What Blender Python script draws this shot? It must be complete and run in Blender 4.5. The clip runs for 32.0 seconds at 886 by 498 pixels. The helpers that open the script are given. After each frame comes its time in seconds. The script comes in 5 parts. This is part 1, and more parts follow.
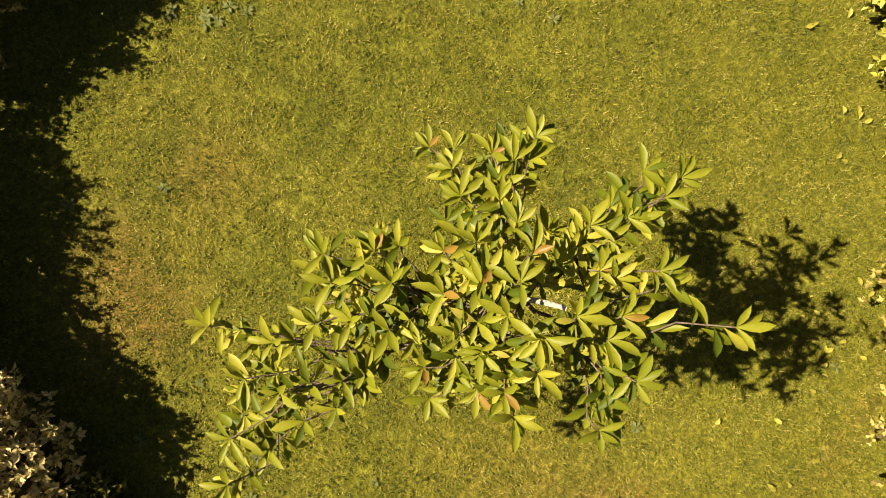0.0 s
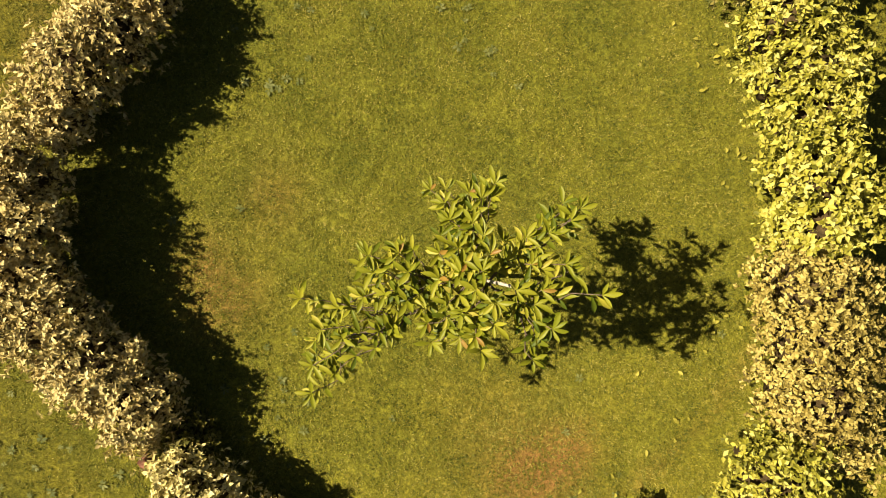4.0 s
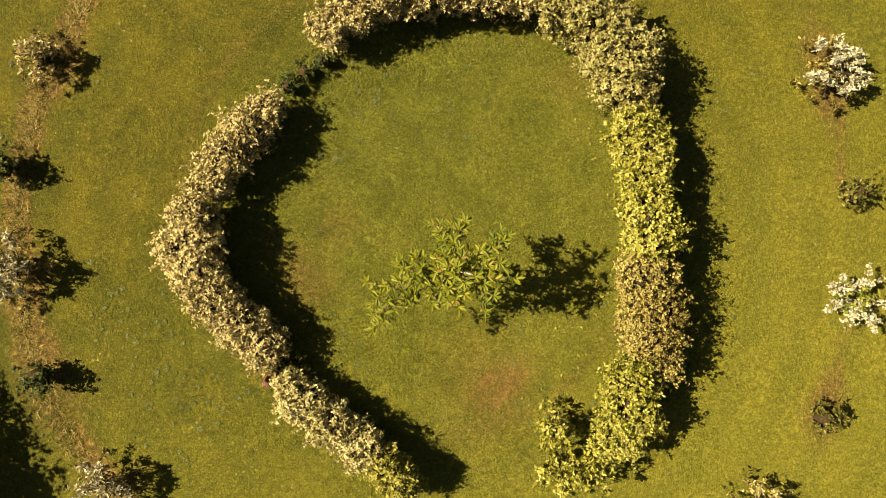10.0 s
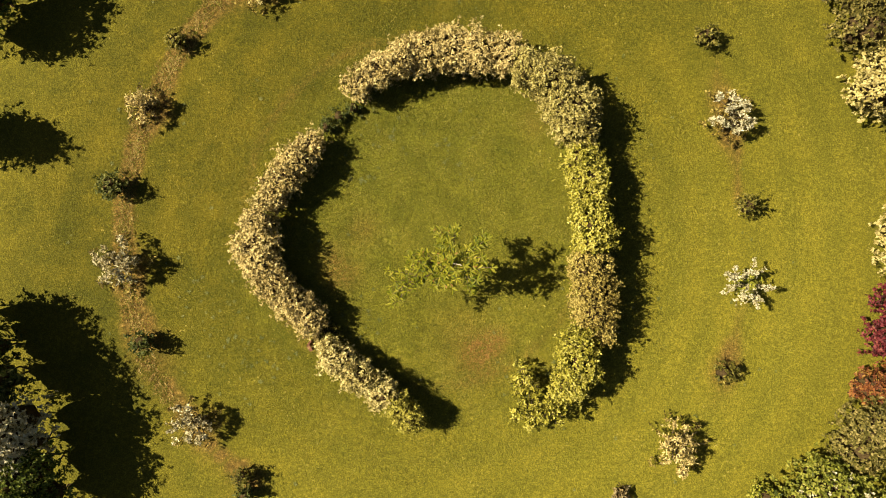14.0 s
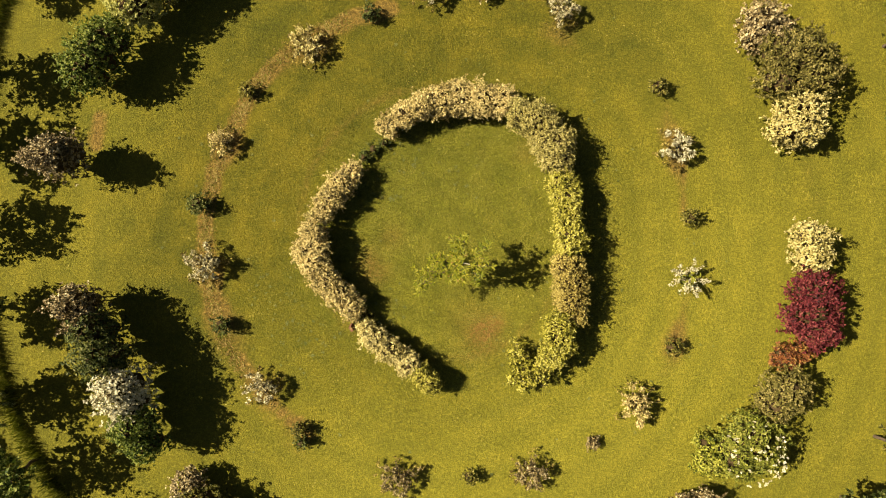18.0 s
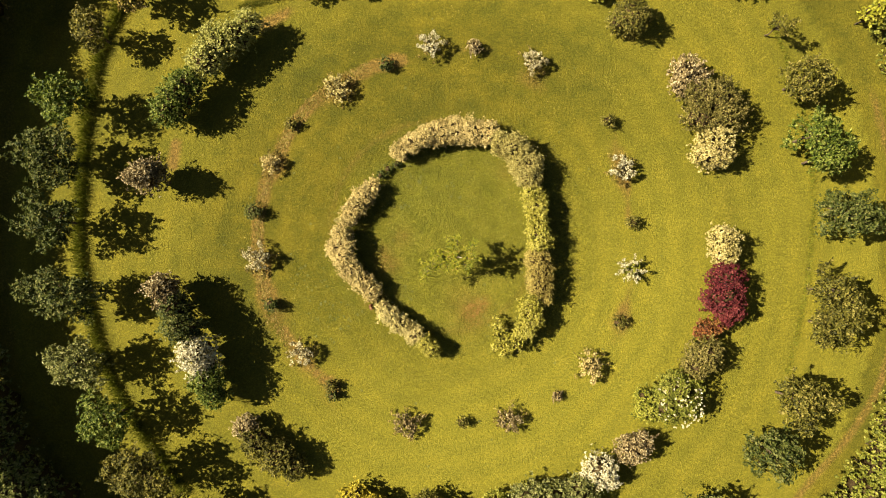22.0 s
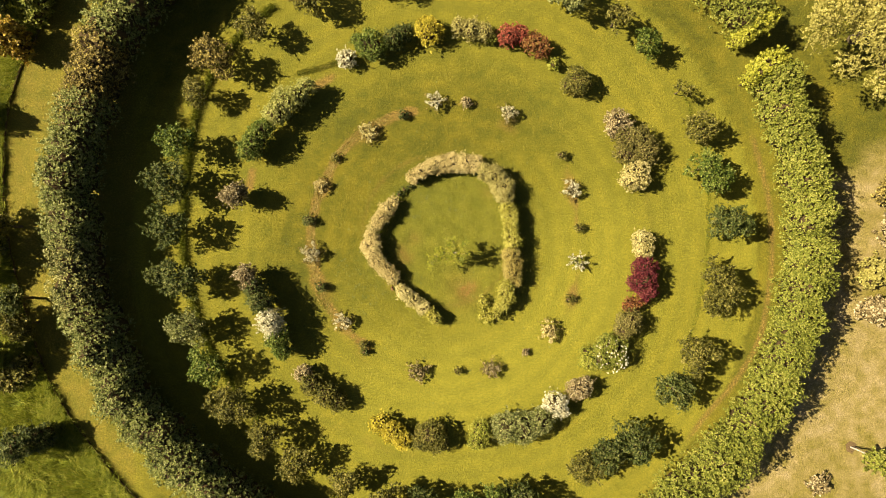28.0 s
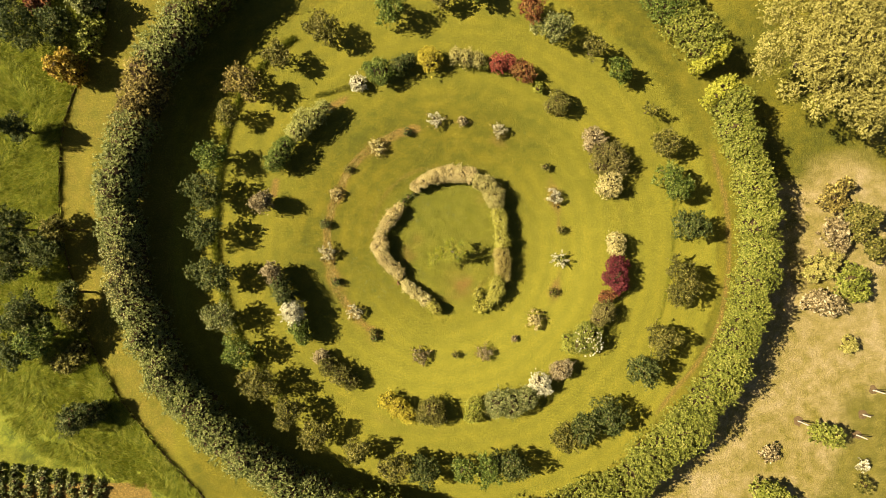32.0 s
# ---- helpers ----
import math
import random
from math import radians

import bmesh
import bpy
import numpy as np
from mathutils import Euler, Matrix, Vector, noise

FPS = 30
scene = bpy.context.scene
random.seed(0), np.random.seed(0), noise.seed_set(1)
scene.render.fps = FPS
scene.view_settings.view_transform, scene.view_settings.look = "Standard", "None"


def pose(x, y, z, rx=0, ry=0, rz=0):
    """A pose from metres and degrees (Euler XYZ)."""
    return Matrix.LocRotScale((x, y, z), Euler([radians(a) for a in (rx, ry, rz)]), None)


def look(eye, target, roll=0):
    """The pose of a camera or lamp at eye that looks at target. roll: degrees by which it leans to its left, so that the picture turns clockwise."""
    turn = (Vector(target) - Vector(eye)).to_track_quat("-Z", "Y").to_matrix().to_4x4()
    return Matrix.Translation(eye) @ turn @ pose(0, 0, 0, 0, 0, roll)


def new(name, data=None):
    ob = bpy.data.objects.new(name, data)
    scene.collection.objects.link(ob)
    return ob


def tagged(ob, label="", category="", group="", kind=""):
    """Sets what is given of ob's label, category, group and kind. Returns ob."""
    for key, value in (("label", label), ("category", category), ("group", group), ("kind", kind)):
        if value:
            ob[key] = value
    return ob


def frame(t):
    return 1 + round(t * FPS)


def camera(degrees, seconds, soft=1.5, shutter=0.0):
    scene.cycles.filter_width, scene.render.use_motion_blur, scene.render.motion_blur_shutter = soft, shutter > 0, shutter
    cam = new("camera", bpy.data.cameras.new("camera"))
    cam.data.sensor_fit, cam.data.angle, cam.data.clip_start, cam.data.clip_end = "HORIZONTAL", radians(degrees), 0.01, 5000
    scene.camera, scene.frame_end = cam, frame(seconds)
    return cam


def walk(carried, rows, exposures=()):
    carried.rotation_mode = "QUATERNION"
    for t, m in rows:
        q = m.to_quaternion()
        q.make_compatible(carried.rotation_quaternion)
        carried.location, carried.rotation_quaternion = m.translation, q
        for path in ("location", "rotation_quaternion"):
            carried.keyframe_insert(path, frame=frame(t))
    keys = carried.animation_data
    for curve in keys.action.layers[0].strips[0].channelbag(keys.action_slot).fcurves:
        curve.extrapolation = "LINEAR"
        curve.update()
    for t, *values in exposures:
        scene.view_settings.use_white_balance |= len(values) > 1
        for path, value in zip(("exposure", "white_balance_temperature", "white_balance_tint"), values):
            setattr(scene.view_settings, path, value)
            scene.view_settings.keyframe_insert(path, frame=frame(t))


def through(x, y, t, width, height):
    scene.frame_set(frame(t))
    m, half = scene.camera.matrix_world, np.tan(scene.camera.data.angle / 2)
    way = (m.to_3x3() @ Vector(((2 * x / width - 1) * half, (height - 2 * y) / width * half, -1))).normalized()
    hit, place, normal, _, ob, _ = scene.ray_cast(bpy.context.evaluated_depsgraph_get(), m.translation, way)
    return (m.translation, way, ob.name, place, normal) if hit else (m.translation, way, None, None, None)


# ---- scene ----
cam = camera(70, 32.0, soft=0.8)
PATH = [
    (0, pose(0.142, 0.049, 4.295, 0, 0, 0.98)),
    (0.5, pose(0.141, 0.051, 4.475, 0, 0, 0.93)),
    (1, pose(0.144, 0.051, 4.664, 0, 0, 0.87)),
    (1.5, pose(0.146, 0.047, 4.854, 0, 0, 0.82)),
    (2, pose(0.154, 0.048, 5.051, 0, 0, 0.81)),
    (2.5, pose(0.164, 0.052, 5.261, 0, 0, 0.79)),
    (3, pose(0.163, 0.054, 5.483, 0, 0, 0.76)),
    (3.5, pose(0.161, 0.055, 5.724, 0, 0, 0.73)),
    (6, pose(0.258, 0.172, 7.299, 0, 0, 0.45)),
    (7, pose(0.272, 0.160, 7.997, 0, 0, 0.38)),
    (7.5, pose(0.254, 0.169, 8.355, 0, 0, 0.35)),
    (8, pose(0.237, 0.194, 8.702, 0, 0, 0.32)),
    (8.5, pose(0.235, 0.201, 9.041, 0, 0, 0.28)),
    (9, pose(0.245, 0.181, 9.380, 0, 0, 0.24)),
    (9.5, pose(0.237, 0.163, 9.720, 0, 0, 0.21)),
    (10, pose(0.226, 0.162, 10.066, 0, 0, 0.21)),
    (10.5, pose(0.221, 0.160, 10.440, 0, 0, 0.21)),
    (11, pose(0.211, 0.154, 10.841, 0, 0, 0.19)),
    (11.5, pose(0.215, 0.166, 11.258, 0, 0, 0.19)),
    (12, pose(0.213, 0.172, 11.681, 0, 0, 0.18)),
    (12.5, pose(0.251, 0.161, 12.128, 0, 0, 0.19)),
    (13, pose(0.268, 0.141, 12.570, 0, 0, 0.19)),
    (13.5, pose(0.273, 0.127, 13.024, 0, 0, 0.19)),
    (14, pose(0.259, 0.132, 13.502, 0, 0, 0.18)),
    (14.5, pose(0.235, 0.146, 13.983, 0, 0, 0.15)),
    (16.5, pose(0.149, 0.221, 15.898, 0, 0, 0.02)),
    (17, pose(0.056, 0.216, 16.343, 0, 0, 0.01)),
    (17.5, pose(-0.027, 0.215, 16.810, 0, 0, 0.01)),
    (18, pose(-0.047, 0.211, 17.347, 0, 0, 0.02)),
    (18.5, pose(-0.026, 0.207, 17.919, 0, 0, 0.03)),
    (19, pose(-0.005, 0.194, 18.495, 0, 0, 0.04)),
    (19.5, pose(0.016, 0.173, 19.079, 0, 0, 0.04)),
    (20, pose(0.015, 0.164, 19.694, 0, 0, 0.04)),
    (20.5, pose(0.005, 0.152, 20.344, 0, 0, 0.05)),
    (21, pose(0.001, 0.133, 21.015, 0, 0, 0.05)),
    (21.5, pose(-0.003, 0.122, 21.700, 0, 0, 0.05)),
    (22, pose(-0.002, 0.118, 22.389, 0, 0, 0.09)),
    (22.5, pose(-0.003, 0.131, 23.088, 0, 0, 0.12)),
    (23, pose(-0.000, 0.118, 23.793, 0, 0, 0.14)),
    (23.5, pose(0.006, 0.102, 24.496, 0, 0, 0.13)),
    (24, pose(0.000, 0.086, 25.206, 0, 0, 0.11)),
    (24.5, pose(-0.021, 0.048, 25.929, 0, 0, 0.10)),
    (25, pose(-0.041, 0.030, 26.661, 0, 0, 0.10)),
    (25.5, pose(-0.036, 0.012, 27.395, 0, 0, 0.10)),
    (28, pose(-0.038, 0.017, 31.208, 0, 0, 0.08)),
    (28.5, pose(-0.030, 0.008, 31.891, 0, 0, 0.06)),
    (29, pose(-0.040, -0.012, 32.522, 0, 0, 0.05)),
    (29.5, pose(-0.040, -0.014, 33.110, 0, 0, 0.04)),
    (30, pose(-0.067, -0.028, 33.671, 0, 0, 0.03)),
    (30.5, pose(-0.064, -0.016, 34.202, 0, 0, 0.02)),
    (31, pose(-0.044, -0.011, 34.727, 0, 0, 0.02)),
    (31.5, pose(-0.020, -0.005, 35.250, 0, 0, 0.01)),
    (32, pose(0.000, 0.000, 35.799, 0, 0, 0.00)),
]
walk(cam, PATH, [(0, 1.66, 7600, 9), (3, 1.58, 7600, 9), (7, 1.42, 7650, 9), (10, 1.37, 7650, 9), (14, 1.36, 7650, 9), (17, 1.42, 7600, 9), (21, 1.57, 7500, 9), (24, 1.69, 7450, 9), (28, 1.74, 7450, 9), (32, 1.74, 7450, 9)])

# ------------------------------------------------------------------ light
SUN_EL, SUN_AZ = radians(46.4), radians(172)   # the light comes from the west, a little north of it
world = bpy.data.worlds.new("sky")
scene.world = world
world.use_nodes = True
wn = world.node_tree.nodes
sky = wn.new("ShaderNodeTexSky")
sky.sky_type, sky.sun_disc = "NISHITA", False
sky.sun_elevation, sky.sun_rotation = SUN_EL, radians(90) - SUN_AZ
world.node_tree.links.new(sky.outputs[0], wn["Background"].inputs[0])
wn["Background"].inputs[1].default_value = 0.023
sun = new("sun", bpy.data.lights.new("sun", "SUN"))
sun.data.energy, sun.data.angle, sun.data.color = 5.0, radians(0.55), (1.0, 0.93, 0.78)
sun.matrix_world = look((0, 0, 0), (-math.cos(SUN_EL) * math.cos(SUN_AZ), -math.cos(SUN_EL) * math.sin(SUN_AZ), -math.sin(SUN_EL)))
sun.location = (-30, 8, 40)


# ------------------------------------------------------------------ materials
def base_material(name):
    m = bpy.data.materials.new(name)
    m.use_nodes = True
    nt = m.node_tree
    return m, nt, nt.nodes["Principled BSDF"]


def ramp_node(nt, stops):
    r = nt.nodes.new("ShaderNodeValToRGB")
    el = r.color_ramp.elements
    while len(el) < len(stops):
        el.new(0.5)
    for e, (p, c) in zip(el, stops):
        e.position, e.color = p, (*c, 1)
    return r


def noise_node(nt, scale, detail=3.0, rough=0.55, coords=None):
    n = nt.nodes.new("ShaderNodeTexNoise")
    n.inputs["Scale"].default_value, n.inputs["Detail"].default_value, n.inputs["Roughness"].default_value = scale, detail, rough
    if coords:
        nt.links.new(coords, n.inputs["Vector"])
    return n


def mix_node(nt, a, b, fac, kind="MIX"):
    m = nt.nodes.new("ShaderNodeMix")
    m.data_type, m.blend_type = "RGBA", kind
    for sock, v in ((m.inputs[6], a), (m.inputs[7], b), (m.inputs[0], fac)):
        if hasattr(v, "links"):
            nt.links.new(v, sock)
        elif isinstance(v, tuple):
            sock.default_value = (*v, 1)
        else:
            sock.default_value = v
    return m.outputs[2]


def math_node(nt, op, a, b=0.0, clamp=False):
    m = nt.nodes.new("ShaderNodeMath")
    m.operation, m.use_clamp = op, clamp
    for sock, v in zip(m.inputs, (a, b)):
        if hasattr(v, "links"):
            nt.links.new(v, sock)
        else:
            sock.default_value = v
    return m.outputs[0]


LEAF = {}


def leaf_material(kind, stops, rough=0.6, through=0.25, own=0.12, clump=0.55, grain=6.5):
    """Leaves: a colour of its own for every leaf, drifting over the plant; some light comes through."""
    m, nt, bsdf = base_material("leaf_" + kind)
    geo = nt.nodes.new("ShaderNodeNewGeometry")
    info = nt.nodes.new("ShaderNodeObjectInfo")
    pos = geo.outputs["Position"]
    drift = noise_node(nt, 1.6, 2.0, coords=pos)
    f = math_node(nt, "ADD", geo.outputs["Random Per Island"], math_node(nt, "MULTIPLY", math_node(nt, "SUBTRACT", drift.outputs[0], 0.5), 0.9))
    f = math_node(nt, "ADD", f, math_node(nt, "MULTIPLY", math_node(nt, "SUBTRACT", info.outputs["Random"], 0.5), own), True)
    if clump:
        tuft = noise_node(nt, grain, 3.0, 0.6, pos)
        f = math_node(nt, "ADD", f, math_node(nt, "MULTIPLY", math_node(nt, "SUBTRACT", tuft.outputs[0], 0.5), clump), True)
    r = ramp_node(nt, stops)
    nt.links.new(f, r.inputs[0])
    vein = noise_node(nt, 60, 2.0, coords=pos)
    col = mix_node(nt, r.outputs[0], mix_node(nt, r.outputs[0], (0.72, 0.74, 0.6), 1.0, "MULTIPLY"), vein.outputs[0])
    nt.links.new(col, bsdf.inputs["Base Color"])
    bsdf.inputs["Roughness"].default_value = rough
    bsdf.inputs["Specular IOR Level"].default_value = 0.2
    tr = nt.nodes.new("ShaderNodeBsdfTranslucent")
    nt.links.new(col, tr.inputs[0])
    mx = nt.nodes.new("ShaderNodeMixShader")
    mx.inputs[0].default_value = through
    nt.links.new(bsdf.outputs[0], mx.inputs[1])
    nt.links.new(tr.outputs[0], mx.inputs[2])
    nt.links.new(mx.outputs[0], nt.nodes["Material Output"].inputs[0])
    LEAF[kind] = m
    return m


leaf_material("cream", [(0.0, (0.12, 0.10, 0.022)), (0.2, (0.31, 0.25, 0.08)), (0.5, (0.54, 0.45, 0.19)), (1.0, (0.72, 0.61, 0.31))])
leaf_material("greycream", [(0.0, (0.118, 0.095, 0.025)), (0.25, (0.333, 0.247, 0.092)), (0.55, (0.549, 0.427, 0.185)), (1.0, (0.725, 0.598, 0.302))])
leaf_material("creamyellow", [(0.0, (0.073, 0.072, 0.007)), (0.25, (0.223, 0.200, 0.027)), (0.6, (0.375, 0.329, 0.060)), (1.0, (0.476, 0.421, 0.106))])
leaf_material("yellowgreen", [(0.0, (0.036, 0.051, 0.005)), (0.25, (0.144, 0.155, 0.013)), (0.6, (0.288, 0.281, 0.039)), (1.0, (0.403, 0.376, 0.084))])
leaf_material("tan", [(0.0, (0.080, 0.058, 0.012)), (0.28, (0.232, 0.172, 0.040)), (0.6, (0.385, 0.298, 0.085)), (1.0, (0.510, 0.420, 0.150))])
leaf_material("lemon", [(0.0, (0.080, 0.080, 0.007)), (0.25, (0.230, 0.212, 0.024)), (0.6, (0.400, 0.354, 0.060)), (1.0, (0.530, 0.480, 0.145))])
leaf_material("tancream", [(0.0, (0.09, 0.075, 0.016)), (0.25, (0.235, 0.195, 0.050)), (0.55, (0.375, 0.315, 0.10)), (1.0, (0.52, 0.45, 0.19))])
leaf_material("palecream", [(0.0, (0.12, 0.10, 0.02)), (0.2, (0.29, 0.235, 0.075)), (0.5, (0.46, 0.38, 0.15)), (1.0, (0.60, 0.51, 0.25))])
leaf_material("bronze", [(0.0, (0.06, 0.055, 0.012)), (0.35, (0.125, 0.108, 0.025)), (0.75, (0.205, 0.17, 0.045)), (1.0, (0.35, 0.28, 0.11))], 0.6, 0.35)
leaf_material("white", [(0.0, (0.126, 0.108, 0.044)), (0.3, (0.405, 0.351, 0.202)), (0.6, (0.612, 0.558, 0.387)), (1.0, (0.720, 0.675, 0.528))])
leaf_material("whitecream", [(0.0, (0.10, 0.08, 0.03)), (0.3, (0.32, 0.26, 0.13)), (0.6, (0.58, 0.51, 0.32)), (1.0, (0.77, 0.71, 0.53))])
leaf_material("pinkbrown", [(0.0, (0.06, 0.045, 0.02)), (0.35, (0.19, 0.135, 0.06)), (0.7, (0.35, 0.26, 0.13)), (1.0, (0.55, 0.46, 0.29))])
leaf_material("darkgreen", [(0.0, (0.022, 0.034, 0.007)), (0.4, (0.062, 0.079, 0.015)), (0.8, (0.120, 0.132, 0.031)), (1.0, (0.228, 0.216, 0.075))], 0.6, 0.35)
leaf_material("green", [(0.0, (0.026, 0.048, 0.007)), (0.4, (0.084, 0.120, 0.015)), (0.8, (0.168, 0.198, 0.031)), (1.0, (0.312, 0.324, 0.088))], 0.6, 0.35)
leaf_material("olive", [(0.0, (0.036, 0.036, 0.007)), (0.4, (0.114, 0.108, 0.018)), (0.8, (0.210, 0.180, 0.037)), (1.0, (0.348, 0.288, 0.088))], 0.6, 0.35)
leaf_material("greygreen", [(0.0, (0.040, 0.050, 0.014)), (0.35, (0.135, 0.145, 0.035)), (0.75, (0.260, 0.260, 0.085)), (1.0, (0.450, 0.430, 0.200))], 0.6, 0.35)
leaf_material("hedgegreen", [(0.0, (0.078, 0.088, 0.013)), (0.3, (0.157, 0.172, 0.024)), (0.7, (0.246, 0.250, 0.040)), (1.0, (0.370, 0.343, 0.088))], 0.6, 0.35)
leaf_material("goldgreen", [(0.0, (0.09, 0.10, 0.010)), (0.3, (0.23, 0.23, 0.022)), (0.7, (0.37, 0.35, 0.040)), (1.0, (0.52, 0.48, 0.09))], 0.6, 0.35)
leaf_material("hedgegrey", [(0.0, (0.03, 0.04, 0.01)), (0.3, (0.11, 0.115, 0.025)), (0.7, (0.26, 0.245, 0.07)), (1.0, (0.48, 0.43, 0.19))])
leaf_material("hedgemix", [(0.0, (0.045, 0.060, 0.014)), (0.3, (0.142, 0.158, 0.034)), (0.7, (0.260, 0.270, 0.076)), (1.0, (0.390, 0.375, 0.160))], 0.6, 0.35)
leaf_material("hedgebrown", [(0.0, (0.037, 0.030, 0.007)), (0.35, (0.137, 0.100, 0.024)), (0.75, (0.284, 0.210, 0.054)), (1.0, (0.462, 0.360, 0.108))])
leaf_material("yellow", [(0.0, (0.12, 0.10, 0.010)), (0.4, (0.33, 0.26, 0.02)), (0.8, (0.48, 0.38, 0.04)), (1.0, (0.58, 0.48, 0.09))])
leaf_material("orange", [(0.0, (0.12, 0.07, 0.010)), (0.4, (0.30, 0.185, 0.020)), (0.8, (0.42, 0.29, 0.035)), (1.0, (0.5, 0.39, 0.08))])
leaf_material("red", [(0.0, (0.035, 0.006, 0.008)), (0.4, (0.10, 0.013, 0.018)), (0.8, (0.17, 0.025, 0.034)), (1.0, (0.25, 0.07, 0.06))], 0.6, 0.3)
leaf_material("redbrown", [(0.0, (0.06, 0.02, 0.01)), (0.4, (0.18, 0.055, 0.02)), (0.8, (0.27, 0.11, 0.035)), (1.0, (0.33, 0.22, 0.06))])
leaf_material("bigtree", [(0.0, (0.190, 0.168, 0.038)), (0.3, (0.300, 0.262, 0.066)), (0.7, (0.410, 0.352, 0.100)), (1.0, (0.54, 0.465, 0.165))], 0.6, 0.4)
leaf_material("sapling", [(0.0, (0.072, 0.100, 0.009)), (0.35, (0.172, 0.190, 0.015)), (0.75, (0.305, 0.292, 0.030)), (0.95, (0.42, 0.37, 0.055)), (1.0, (0.40, 0.34, 0.06))], 0.45, 0.42, 0.2, 0.2)
leaf_material("scarlet", [(0.0, (0.10, 0.020, 0.012)), (0.4, (0.27, 0.055, 0.035)), (0.8, (0.40, 0.105, 0.065)), (1.0, (0.46, 0.20, 0.11))], 0.6, 0.3)
leaf_material("palegreen", [(0.0, (0.12, 0.13, 0.028)), (0.3, (0.255, 0.255, 0.058)), (0.7, (0.39, 0.37, 0.11)), (1.0, (0.51, 0.475, 0.19))], 0.6, 0.3)
leaf_material("redtip", [(0.0, (0.13, 0.05, 0.018)), (0.5, (0.24, 0.13, 0.028)), (1.0, (0.34, 0.24, 0.05))], 0.4, 0.35)
leaf_material("grass", [(0.0, (0.036, 0.048, 0.005)), (0.3, (0.095, 0.110, 0.010)), (0.65, (0.178, 0.167, 0.017)), (0.9, (0.245, 0.195, 0.032)), (1.0, (0.370, 0.320, 0.085))], 0.6, 0.25, 0.12, 0.7, 16)
leaf_material("weed", [(0.0, (0.07, 0.085, 0.02)), (0.5, (0.13, 0.14, 0.04)), (1.0, (0.21, 0.21, 0.08))], 0.7, 0.25)
leaf_material("meadowgrass", [(0.0, (0.085, 0.105, 0.009)), (0.4, (0.180, 0.200, 0.017)), (0.85, (0.290, 0.290, 0.030)), (1.0, (0.390, 0.360, 0.080))], 0.6, 0.3)
leaf_material("straw", [(0.0, (0.12, 0.070, 0.018)), (0.4, (0.26, 0.165, 0.045)), (0.8, (0.40, 0.28, 0.09)), (1.0, (0.52, 0.41, 0.18))], 0.7, 0.2)
leaf_material("roughgrass", [(0.0, (0.052, 0.067, 0.006)), (0.45, (0.129, 0.147, 0.013)), (0.85, (0.198, 0.204, 0.022)), (1.0, (0.310, 0.294, 0.070))], 0.6, 0.25)


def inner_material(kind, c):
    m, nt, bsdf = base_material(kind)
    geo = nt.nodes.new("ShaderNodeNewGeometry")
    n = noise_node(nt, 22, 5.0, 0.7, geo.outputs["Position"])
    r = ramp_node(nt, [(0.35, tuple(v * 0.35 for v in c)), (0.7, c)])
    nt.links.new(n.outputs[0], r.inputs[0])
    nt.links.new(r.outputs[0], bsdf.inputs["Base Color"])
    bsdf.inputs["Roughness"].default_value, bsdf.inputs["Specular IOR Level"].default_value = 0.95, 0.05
    bump = nt.nodes.new("ShaderNodeBump")
    bump.inputs["Strength"].default_value, bump.inputs["Distance"].default_value = 0.8, 0.05
    nt.links.new(n.outputs[0], bump.inputs["Height"])
    nt.links.new(bump.outputs[0], bsdf.inputs["Normal"])
    return m


# twig brown kept dark: the shade between the leaves is put into this colour
INNER = inner_material("twig_shade", (0.085, 0.058, 0.026))
BARK = inner_material("bark", (0.16, 0.12, 0.08))
TWIG = inner_material("twig_bark", (0.21, 0.155, 0.11))
PALE = inner_material("pale_bark", (0.62, 0.54, 0.42))
SOILM = inner_material("soil", (0.16, 0.105, 0.05))


